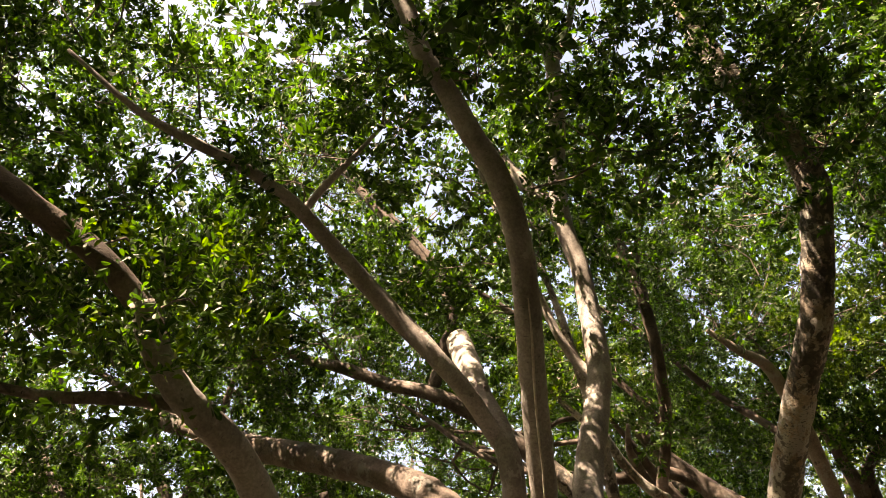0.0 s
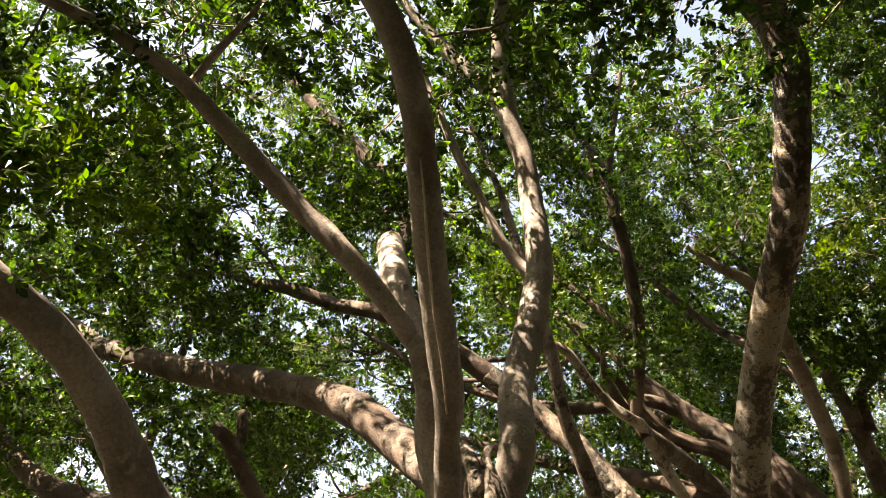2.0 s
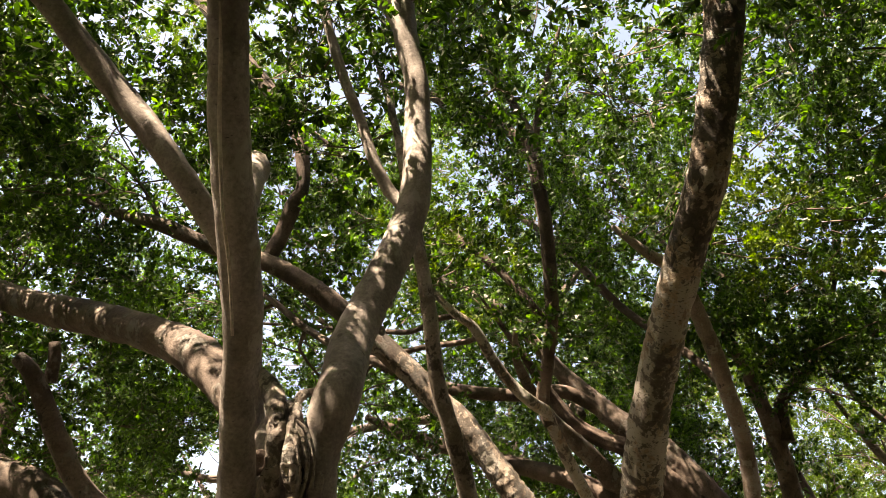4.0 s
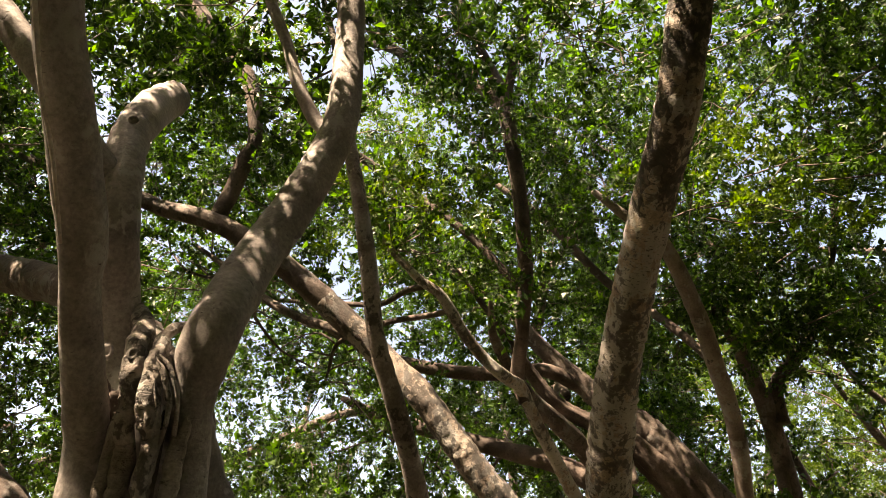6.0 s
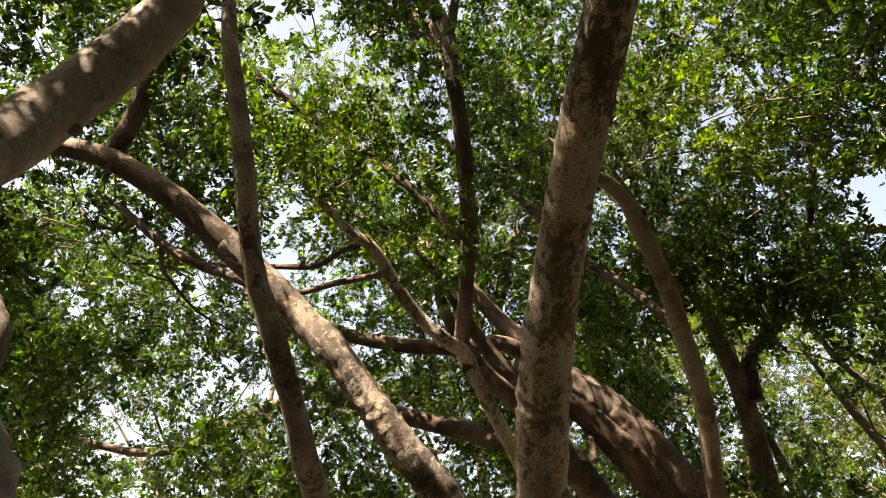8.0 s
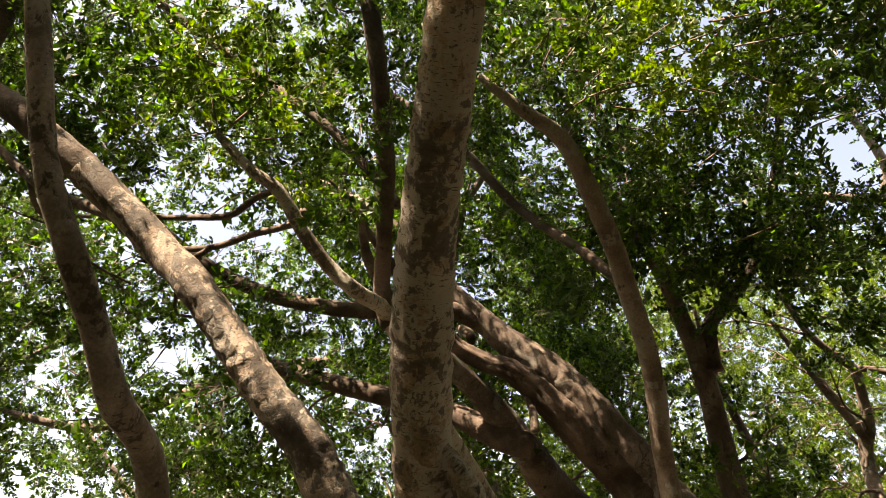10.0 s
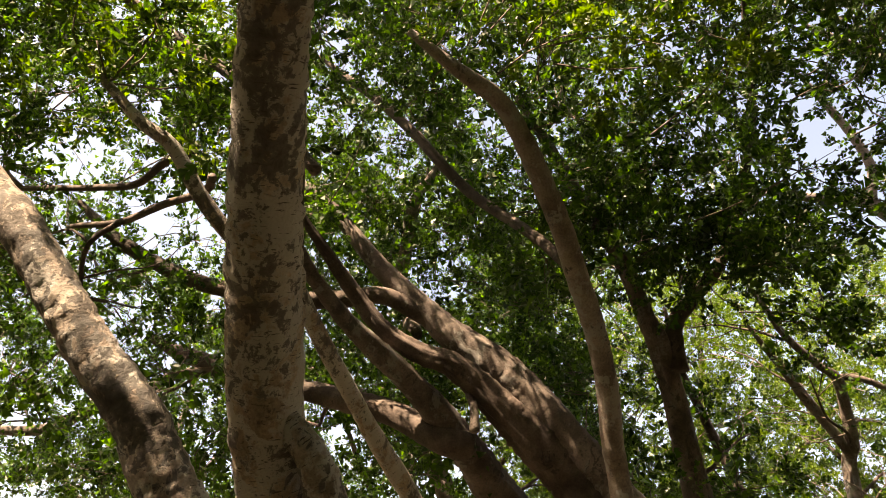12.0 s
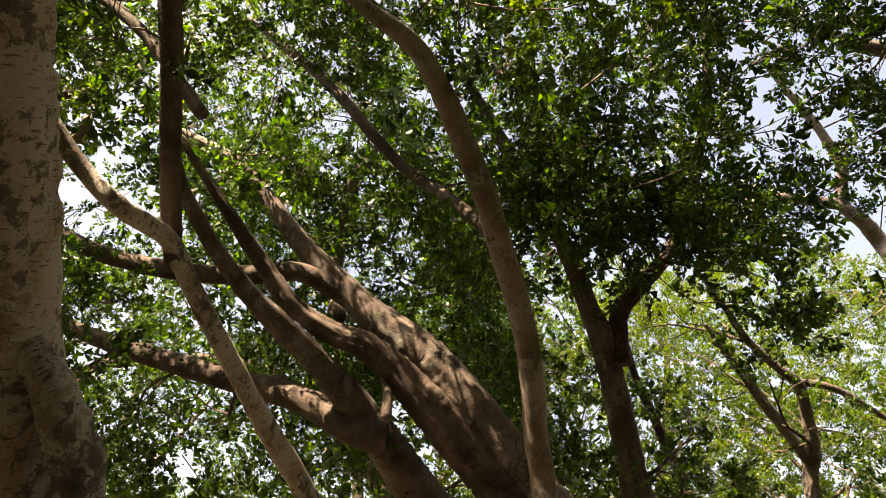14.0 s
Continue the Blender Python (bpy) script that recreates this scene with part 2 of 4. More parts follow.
# ---- trees ----
# the many-stemmed fig with the fused trunk
A = Tree((1.0, 6.7, 0), "large grey fig tree with fused roots and many limbs", BARK_GREY)
A.limb([(0.98, 7.0, -0.1, 0.5), (0.95, 6.95, 0.6, 0.4), (0.94, 6.9, 1.6, 0.27), (0.95, 6.82, 2.45, 0.2), (0.96, 6.74, 2.72, 0.17), (0.97, 6.7, 2.98, 0.12)], name="trunk", sides=30, lumps=0.16)
A.limb([(1.35, 7.6, -0.1, 0.5), (1.2, 7.5, 1.0, 0.38), (1.05, 7.38, 2.2, 0.27), (1.02, 7.25, 2.5, 0.215), (1.03, 7.08, 2.75, 0.14), (1.06, 6.92, 2.92, 0.07)], name="stem", sides=24, lumps=0.12)
A.limb([(0.88, 6.75, 0.4, 0.2), (0.88, 6.68, 1.6, 0.16), (0.83, 6.58, 2.42, 0.111), (0.86, 6.38, 2.61, 0.092), (0.88, 6.19, 2.78, 0.081), (0.91, 5.97, 2.98, 0.075), (0.94, 5.81, 3.15, 0.092), (0.92, 5.28, 3.73, 0.091), (0.92, 4.92, 4.22, 0.089), (0.89, 4.70, 4.57, 0.086), (0.79, 4.51, 4.92, 0.084), (0.64, 4.38, 5.19, 0.080), (0.48, 4.24, 5.52, 0.078), (0.32, 4.13, 5.83, 0.074), (0.19, 3.99, 6.27, 0.068), (-0.1, 3.9, 6.9, 0.05), (-0.2, 3.7, 7.6, 0.035)], sides=20, label="straight grey-brown limb with a pale scar line")
A.limb([(1.25, 6.75, 0.8, 0.2), (1.24, 6.7, 1.7, 0.13), (1.23, 6.61, 2.44, 0.09), (1.22, 6.54, 2.62, 0.099), (1.22, 6.49, 2.75, 0.107), (1.31, 6.4, 3.04, 0.115), (1.33, 6.67, 3.51, 0.121), (1.50, 6.86, 4.16, 0.116), (1.61, 6.94, 4.68, 0.110), (1.61, 6.96, 5.24, 0.101), (1.58, 6.92, 5.82, 0.097), (1.47, 6.82, 6.33, 0.097), (1.47, 6.63, 6.88, 0.092), (1.53, 6.28, 7.53, 0.087), (1.46, 5.88, 7.99, 0.077), (1.09, 5.47, 8.26, 0.062), (0.6, 5.1, 8.6, 0.04)], sides=20, label="smooth grey limb curving upwards, dappled with sun")
A.limb([(1.52, 6.93, 6.2, 0.08), (1.36, 6.83, 6.54, 0.081), (1.16, 6.82, 6.82, 0.077), (1.00, 6.79, 7.07, 0.072), (0.6, 6.7, 7.7, 0.05), (0.3, 6.5, 8.3, 0.03)])
A.limb([(1.5, 6.1, 7.8, 0.05), (1.75, 5.8, 8.3, 0.04), (1.85, 5.5, 8.9, 0.025)], sides=10)
A.limb([(0.85, 6.8, 2.6, 0.122), (0.72, 6.72, 3.15, 0.104), (0.75, 6.42, 3.47, 0.098), (0.68, 6.41, 3.87, 0.096), (0.53, 6.61, 4.29, 0.106), (0.41, 6.94, 4.80, 0.123), (0.31, 7.31, 5.27, 0.123)], sides=20, label="thick bent stub with a sawn end", open_end=True)
A.limb([(0.66, 6.42, 3.8, 0.07), (0.46, 6.08, 4.05, 0.072), (0.16, 5.98, 4.43, 0.079), (-0.11, 5.91, 4.73, 0.079), (-0.55, 5.63, 5.20, 0.071), (-0.84, 5.32, 5.47, 0.061), (-1.03, 5.12, 5.56, 0.055), (-1.24, 4.88, 5.61, 0.048), (-1.46, 4.62, 5.59, 0.041), (-1.9, 4.4, 5.8, 0.028), (-2.4, 4.1, 6.2, 0.015)])
A.limb([(-0.84, 5.41, 5.49, 0.037), (-0.66, 5.30, 5.65, 0.033), (-0.46, 5.21, 5.80, 0.027), (-0.30, 5.13, 5.92, 0.020), (0.0, 5.1, 6.3, 0.012)], sides=10)
A.limb([(0.95, 7.25, 2.6, 0.16), (0.8, 7.5, 3.05, 0.16), (0.53, 7.71, 3.34, 0.157), (0.23, 7.92, 3.68, 0.167), (-0.22, 8.19, 4.09, 0.167), (-0.83, 8.54, 4.45, 0.154), (-1.60, 8.94, 4.80, 0.161), (-2.44, 9.34, 5.14, 0.153), (-3.37, 9.67, 5.58, 0.138), (-3.85, 9.81, 5.78, 0.123), (-4.6, 10.3, 6.4, 0.08), (-5.6, 10.5, 7.1, 0.04)], BARK_BROWN, sides=20, label="heavy brown limb reaching out almost level")
A.limb([(1.05, 7.4, 1.4, 0.12), (0.3, 7.9, 2.1, 0.1), (-0.5, 8.25, 2.75, 0.085), (-0.85, 8.21, 3.06, 0.079), (-0.98, 8.06, 3.29, 0.077), (-1.10, 7.89, 3.55, 0.070), (-1.19, 7.76, 3.73, 0.062), (-1.29, 7.71, 3.81, 0.051)], BARK_BROWN, label="short broken stub of a limb", open_end=True)
A.limb([(-1.08, 7.86, 3.68, 0.05), (-1.06, 7.78, 3.86, 0.045), (-1.07, 7.74, 3.95, 0.04)], BARK_BROWN, sides=10, open_end=True)
# roots grown together on the trunk's face
A.limb([(1.05, 6.6, 0.2, 0.080), (1.04, 6.54, 1.4, 0.062), (1.03, 6.44, 2.4, 0.038), (1.035, 6.38, 2.55, 0.040), (1.04, 6.33, 2.68, 0.042), (1.05, 6.3, 2.78, 0.044), (1.03, 6.32, 2.88, 0.048), (0.99, 6.4, 2.98, 0.046), (0.93, 6.52, 3.1, 0.040), (0.82, 6.66, 3.25, 0.032)], BARK_ROOT, "root", 18, 0.46, step=0.012, rings=0.2)
A.limb([(1.16, 6.58, 0.2, 0.080), (1.15, 6.52, 1.4, 0.060), (1.14, 6.41, 2.4, 0.035), (1.135, 6.36, 2.56, 0.038), (1.12, 6.31, 2.7, 0.038), (1.12, 6.3, 2.8, 0.034), (1.12, 6.34, 2.9, 0.030), (1.07, 6.46, 2.97, 0.032), (0.97, 6.62, 3.03, 0.032), (0.88, 6.76, 3.05, 0.024)], BARK_ROOT, "root", 18, 0.46, step=0.012, rings=0.2)
A.limb([(0.97, 6.55, 0.2, 0.070), (0.97, 6.5, 1.4, 0.055), (0.975, 6.42, 2.38, 0.028), (0.985, 6.38, 2.5, 0.024), (1.01, 6.36, 2.62, 0.019), (1.04, 6.37, 2.72, 0.016)], BARK_ROOT, "root", 18, 0.46, step=0.012, rings=0.2)
A.limb([(1.12, 6.29, 2.83, 0.011), (1.17, 6.29, 2.77, 0.012), (1.2, 6.33, 2.67, 0.012), (1.19, 6.38, 2.57, 0.011), (1.16, 6.42, 2.48, 0.010)], BARK_ROOT, "root", 18, 0.46, step=0.012, rings=0.2)
A.limb([(1.1, 6.3, 2.86, 0.010), (1.18, 6.31, 2.8, 0.010), (1.225, 6.36, 2.68, 0.010), (1.22, 6.42, 2.55, 0.010)], BARK_ROOT, "root", 18, 0.46, step=0.012, rings=0.2)
A.limb([(1.11, 6.27, 2.77, 0.008), (1.15, 6.27, 2.72, 0.008), (1.17, 6.31, 2.63, 0.008), (1.16, 6.37, 2.53, 0.007)], BARK_ROOT, "root", 18, 0.46, step=0.012, rings=0.2)
A.limb([(1.2, 6.6, 0.8, 0.060), (1.21, 6.52, 1.9, 0.040), (1.22, 6.47, 2.45, 0.036), (1.235, 6.46, 2.62, 0.028), (1.25, 6.48, 2.76, 0.016)], BARK_ROOT, "root", 18, 0.46, step=0.012, rings=0.2)
A.limb([(0.98, 6.5, 2.72, 0.028), (0.99, 6.43, 2.8, 0.036), (1.02, 6.4, 2.9, 0.040), (0.98, 6.45, 3, 0.044), (0.92, 6.52, 3.07, 0.040), (0.86, 6.56, 3.16, 0.024)], BARK_ROOT, "root", 18, 0.35, step=0.012, rings=0.12)
A.limb([(1.16, 6.4, 2.78, 0.016), (1.13, 6.35, 2.86, 0.024), (1.1, 6.36, 2.94, 0.027), (1.13, 6.4, 3.02, 0.024), (1.2, 6.46, 3.06, 0.016)], BARK_ROOT, "root", 18, 0.35, step=0.012, rings=0.12)
# recessed root in dark bark: the groove's shade is put into its colour
A.limb([(1.17, 6.5, 1.2, 0.050), (1.155, 6.46, 2.1, 0.028), (1.15, 6.44, 2.5, 0.024), (1.17, 6.45, 2.7, 0.018)], BARK_DARK, "root", 14, 0.3, step=0.02, rings=0.12)
A.knot((1.045, 6.255, 2.83), (0.25, -1, -0.1), 0.017, BARK_ROOT)
A.knot((1.03, 6.275, 2.735), (0.25, -1, -0.2), 0.018, BARK_ROOT)
# two hollows built as knots, dark bark in place of the shade inside
A.knot((0.95, 6.41, 2.67), (0.35, -1, -0.2), 0.035, BARK_DARK)
A.knot((0.855, 6.420, 2.737), (0.3, -1, -0.2), 0.034, BARK_DARK)
A.knot((0.91, 6.3, 2.86), (0.3, -1, -0.2), 0.02)
A.knot((0.62, 7.56, 3.24), (0.4, -0.9, 0.3), 0.06, BARK_BROWN)
A.knot((0.36, 7.73, 3.5), (0.4, -0.9, 0.4), 0.05, BARK_BROWN)
# a thin healed crack up the straight limb
A.limb([(0.935, 5.73, 3.02, 0.007), (0.937, 5.515, 3.25, 0.008), (0.925, 5.345, 3.42, 0.009), (0.922, 5.195, 3.6, 0.008), (0.925, 5.055, 3.78, 0.009), (0.93, 4.94, 3.95, 0.007), (0.925, 4.83, 4.12, 0.005)], SCAR, "scar", 8, 0.3, step=0.03, label="pale healed crack in the bark", under=A.nearest((0.92, 5.2, 3.7)))
A.knot((1.5, 6.74, 3.75), (0.5, -0.8, 0.1), 0.022)
A.knot((1.47, 6.72, 3.55), (0.5, -0.8, 0.1), 0.02)
A.knot((0.58, 6.5, 4.33), (0.3, -1, 0.2), 0.02)

# the fig whose limb rises close on the left of the walk
L = Tree((0.2, 6.6, 0), "grey fig tree with a long leaning limb, broken off short", BARK_BROWN)
L.limb([(0.2, 6.6, -0.1, 0.3), (0.1, 6.5, 1, 0.23), (-0.15, 6.2, 1.85, 0.185), (-0.45, 5.9, 2.3, 0.14), (-0.68, 5.6, 2.59, 0.125), (-0.71, 5.42, 2.75, 0.117), (-0.74, 5.3, 2.85, 0.11), (-0.77, 5.2, 2.95, 0.105), (-0.84, 4.93, 3.13, 0.096), (-0.91, 4.73, 3.23, 0.097), (-1.04, 4.5, 3.34, 0.09), (-1.15, 4.4, 3.46, 0.086), (-1.25, 4.27, 3.65, 0.08), (-1.3, 4.15, 3.84, 0.07)], BARK_GREY, name="trunk", sides=26, step=0.04, open_end=True)
# same tree, darker bark: this limb's shade is put into its colour
L.limb([(-1.24, 4.38, 3.58, 0.080), (-1.41, 4.43, 3.93, 0.081), (-1.63, 4.22, 4.18, 0.081), (-1.85, 4.08, 4.35, 0.079), (-2.11, 3.93, 4.52, 0.077), (-2.9, 3.7, 5.2, 0.056), (-3.6, 3.4, 6.2, 0.032)], BARK_DARK)
L.limb([(-1.02, 4.6, 3.34, 0.06), (-1.25, 4.6, 3.42, 0.045), (-1.55, 4.55, 3.45, 0.04), (-1.97, 4.5, 3.47, 0.036), (-2.5, 4.4, 3.6, 0.03), (-3.1, 4.4, 3.9, 0.02)], BARK_BROWN, sides=12)

# the mottled trunk that the walk passes
B = Tree((3.75, 10.6, 0), "mottled tan fig tree with a leaning trunk", BARK_TAN)
B.limb([(3.68, 11.0, -0.1, 0.32), (3.66, 10.9, 0.8, 0.24), (3.62, 10.6, 1.9, 0.2)] + [(3.59, 10.2, 2.71, 0.19), (3.55, 9.9, 3.04, 0.183), (3.55, 9.56, 3.4, 0.185), (3.57, 9.11, 3.85, 0.171), (3.61, 8.78, 4.15, 0.161), (3.69, 8.26, 4.59, 0.152)] + [(3.77, 7.8, 4.93, 0.15), (3.85, 7.32, 5.28, 0.15), (3.9, 7.1, 5.6, 0.12)], name="trunk", sides=44, lumps=0.1, step=0.03, flute=0.07)
# darker bark than below: real stains, plus deep shade put into the colour
B.limb([(3.72, 8.1, 4.7, 0.13), (3.77, 7.8, 4.93, 0.15), (3.85, 7.32, 5.28, 0.153), (3.93, 6.93, 5.89, 0.155), (3.98, 6.67, 6.39, 0.157), (3.84, 6.46, 6.85, 0.157), (3.58, 6.33, 7.24, 0.152), (3.32, 6.22, 7.68, 0.141), (3.16, 6.11, 8.13, 0.131), (3.05, 5.99, 8.70, 0.115), (2.9, 6.0, 9.6, 0.07)], BARK_FLAKY, sides=36, lumps=0.1, step=0.04, flute=0.07, label="upper part of the mottled trunk, stained and darkened for shade")
B.limb([(4.2, 10.4, -0.1, 0.18), (4.14, 10.3, 1.4, 0.115), (3.91, 10.10, 2.52, 0.1), (3.87, 9.97, 2.69, 0.095), (3.8, 9.9, 2.84, 0.08), (3.68, 9.85, 2.98, 0.065), (3.57, 9.8, 3.12, 0.045)], BARK_MOTTLED, name="stem", sides=24, lumps=0.2, step=0.03, label="side stem with black and pale blotched bark")
# a pale dead vine down its side
B.limb([(3.47, 8.9, 3.98, 0.004), (3.455, 9.0, 3.86, 0.006), (3.435, 9.2, 3.66, 0.006), (3.42, 9.42, 3.44, 0.006), (3.42, 9.6, 3.27, 0.004)], SCAR, "vine", 7, 0.3, step=0.03, label="thin pale dead vine", under=B.nearest((3.57, 9.1, 3.85)))

# the fig with the forked upright and the slanting limb
C = Tree((5.2, 15.0, 0), "slender fig tree with an upright fork", BARK_BROWN)
# bark made paler here, so part of the trunk's sunlight is in its colour
C.limb([(5.3, 15.1, -0.1, 0.2), (5.1, 14.9, 1.6, 0.15), (4.6, 14.45, 2.95, 0.12), (4.17, 13.9, 3.65, 0.099), (3.85, 13.43, 4.03, 0.096), (3.62, 13.08, 4.32, 0.085), (3.35, 12.66, 4.67, 0.083), (3.16, 12.34, 4.94, 0.081), (3.04, 12.13, 5.11, 0.08), (2.87, 11.69, 5.03, 0.075), (2.61, 11.56, 5.2, 0.07), (2.35, 11.37, 5.46, 0.069), (2.09, 11.12, 5.81, 0.063), (1.8, 10.98, 5.99, 0.052), (1.2, 10.8, 6.6, 0.03)], BARK_TAN, name="trunk", sides=18, label="slanting trunk, its upper side lit in spots")
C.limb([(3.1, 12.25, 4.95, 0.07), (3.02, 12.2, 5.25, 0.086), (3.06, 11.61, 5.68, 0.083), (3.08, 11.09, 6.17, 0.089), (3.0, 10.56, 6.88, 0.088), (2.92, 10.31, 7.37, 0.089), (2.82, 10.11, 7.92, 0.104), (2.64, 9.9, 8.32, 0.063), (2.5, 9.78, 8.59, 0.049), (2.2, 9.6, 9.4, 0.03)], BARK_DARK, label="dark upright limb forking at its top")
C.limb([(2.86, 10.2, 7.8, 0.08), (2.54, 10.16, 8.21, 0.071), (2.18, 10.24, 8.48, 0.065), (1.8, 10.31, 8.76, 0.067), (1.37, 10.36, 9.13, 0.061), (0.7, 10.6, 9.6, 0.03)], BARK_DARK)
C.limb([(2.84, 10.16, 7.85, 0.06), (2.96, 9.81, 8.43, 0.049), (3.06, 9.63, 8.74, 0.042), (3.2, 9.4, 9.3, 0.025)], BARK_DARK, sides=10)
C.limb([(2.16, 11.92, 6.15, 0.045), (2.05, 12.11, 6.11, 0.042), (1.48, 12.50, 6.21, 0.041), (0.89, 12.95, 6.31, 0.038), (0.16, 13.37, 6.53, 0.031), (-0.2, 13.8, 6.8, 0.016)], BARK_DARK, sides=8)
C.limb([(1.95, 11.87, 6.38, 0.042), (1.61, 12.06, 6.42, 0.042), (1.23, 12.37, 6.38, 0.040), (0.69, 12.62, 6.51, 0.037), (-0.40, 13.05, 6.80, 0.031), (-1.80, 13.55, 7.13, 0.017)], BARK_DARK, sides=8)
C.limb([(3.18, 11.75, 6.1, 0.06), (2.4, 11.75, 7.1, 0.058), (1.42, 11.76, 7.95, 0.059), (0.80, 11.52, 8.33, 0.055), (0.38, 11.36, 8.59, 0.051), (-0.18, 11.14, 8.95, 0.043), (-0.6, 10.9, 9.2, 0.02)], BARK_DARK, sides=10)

# the two figs that cross
D = Tree((3.9, 10.75, 0), "leaning fig tree with flaky sunlit bark", BARK_FLAKY)
D.limb([(4.3, 10.9, -0.1, 0.26), (4.05, 10.75, 1.0, 0.2), (3.4, 10.4, 2.2, 0.17), (2.98, 10.26, 2.81, 0.156), (2.79, 10.16, 3.12, 0.143), (2.51, 10.06, 3.43, 0.130), (2.27, 9.98, 3.73, 0.124), (1.98, 9.9, 4.09, 0.122), (1.72, 9.92, 4.36, 0.122), (1.46, 9.89, 4.62, 0.122), (1.03, 9.78, 5.0, 0.122)], name="trunk", sides=40, lumps=0.11, step=0.03, flute=0.07)
# upper limbs in darker bark than the trunk, their shade put into the colour
D.limb([(1.46, 9.89, 4.62, 0.122), (1.03, 9.78, 5.0, 0.122), (0.67, 9.71, 5.29, 0.114), (0.28, 9.67, 5.58, 0.108), (-0.23, 9.67, 5.87, 0.101), (-0.83, 9.75, 6.10, 0.088), (-1.42, 9.6, 6.3, 0.085), (-1.93, 9.64, 6.48, 0.065), (-2.8, 9.7, 6.9, 0.03)], BARK_BROWN, sides=24, lumps=0.1, label="brown upper limb, darkened for its shade")
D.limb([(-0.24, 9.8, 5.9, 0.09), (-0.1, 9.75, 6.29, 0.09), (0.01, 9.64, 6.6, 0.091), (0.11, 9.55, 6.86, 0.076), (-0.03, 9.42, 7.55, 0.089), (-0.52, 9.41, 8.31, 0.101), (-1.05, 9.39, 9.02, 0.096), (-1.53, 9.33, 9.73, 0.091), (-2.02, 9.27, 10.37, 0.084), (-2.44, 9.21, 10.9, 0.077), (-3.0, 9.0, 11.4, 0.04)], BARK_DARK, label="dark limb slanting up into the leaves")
D.limb([(1.4, 10.15, 4.75, 0.06), (0.99, 10.21, 4.94, 0.051), (0.56, 10.36, 5.17, 0.048), (0.15, 10.46, 5.45, 0.043), (-0.28, 10.54, 5.83, 0.036), (-0.8, 10.8, 6.3, 0.018)], BARK_BROWN, sides=10)
D2 = Tree((2.25, 10.2, 0), "slim grey-brown fig tree rising steeply", BARK_ROOT)
D2.limb([(2.3, 10.3, -0.1, 0.17), (2.22, 10.15, 1.2, 0.125), (2.12, 9.9, 2.2, 0.1), (2.04, 9.62, 2.83, 0.088), (2.04, 9.02, 2.97, 0.081), (1.98, 8.78, 3.22, 0.074), (1.88, 8.53, 3.52, 0.071), (1.78, 8.35, 3.79, 0.065), (1.73, 8.23, 4.01, 0.063), (1.68, 8.05, 4.39, 0.061), (1.60, 7.91, 4.83, 0.057), (1.50, 7.80, 5.28, 0.051), (1.35, 7.8, 6.1, 0.035), (1.1, 7.7, 7.0, 0.02)], name="trunk", sides=18)
A.limb([(1.62, 6.98, 4.5, 0.05), (1.57, 7.06, 4.65, 0.051), (1.42, 7.05, 4.83, 0.048), (1.29, 7.02, 5.09, 0.044), (1.17, 6.97, 5.45, 0.041), (1.02, 6.9, 5.82, 0.042), (0.86, 6.81, 6.32, 0.038), (0.72, 6.71, 6.78, 0.035), (0.5, 6.5, 7.5, 0.02)], sides=12, label="thin pale branch")

# the old leaning fig of several stems
E = Tree((7.7, 14.6, 0), "old leaning fig tree of several heavy stems", BARK_BROWN)
E.limb([(8, 14.5, -0.1, 0.620), (7.6, 14.45, 1.2, 0.450), (7.05, 14.38, 2.7, 0.275), (6.36, 14.76, 4.02, 0.242), (5.96, 14.69, 4.51, 0.231), (5.53, 14.61, 5.01, 0.222), (5.03, 14.57, 5.49, 0.211), (4.49, 14.57, 5.89, 0.188), (4.07, 14.54, 6.29, 0.145), (3.62, 14.51, 6.71, 0.131), (3.13, 14.42, 7.29, 0.104), (2.71, 14.37, 7.75, 0.096), (2.38, 14.36, 8, 0.084), (1.87, 14.4, 8.3, 0.063), (1.2, 14.5, 8.7, 0.026)], name="trunk", sides=38, lumps=0.09, flute=0.1, step=0.045)
# this stem's shade is put into its colour by the dark bark
E.limb([(7.6, 14.8, 0.8, 0.400), (6.9, 14.8, 2.8, 0.272), (6.03, 14.85, 4.03, 0.241), (5.55, 14.64, 4.47, 0.224), (5.06, 14.44, 4.91, 0.190), (4.56, 14.25, 5.3, 0.149), (4.13, 14.21, 5.45, 0.116), (3.69, 14.11, 5.7, 0.103), (3.3, 13.9, 6.12, 0.091), (2.9, 13.4, 6.5, 0.056), (2.2, 12.9, 7.3, 0.016)], BARK_DARK, name="stem", sides=36, lumps=0.16, flute=0.24, step=0.045, label="fluted stem, coloured dark for its shade")
E.limb([(7.5, 15.2, 0.6, 0.360), (6.4, 15.5, 2.8, 0.256), (5.17, 15.59, 4.2, 0.236), (4.78, 15.14, 4.55, 0.210), (4.41, 14.72, 4.86, 0.176), (4.05, 14.35, 5.12, 0.150), (3.65, 13.98, 5.36, 0.131), (3.32, 13.68, 5.56, 0.098), (3.01, 13.29, 5.82, 0.083), (2.82, 12.97, 6.04, 0.072), (2.73, 12.75, 6.2, 0.057), (2.7, 12.3, 6.4, 0.027)], name="stem", sides=32, lumps=0.1, flute=0.12, step=0.045)
# level limbs behind, darkened in colour for their shade too
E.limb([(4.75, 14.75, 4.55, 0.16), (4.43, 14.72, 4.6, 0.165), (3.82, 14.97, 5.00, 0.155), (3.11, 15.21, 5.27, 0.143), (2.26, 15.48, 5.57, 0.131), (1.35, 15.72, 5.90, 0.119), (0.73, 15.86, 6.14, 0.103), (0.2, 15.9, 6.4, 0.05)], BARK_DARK)
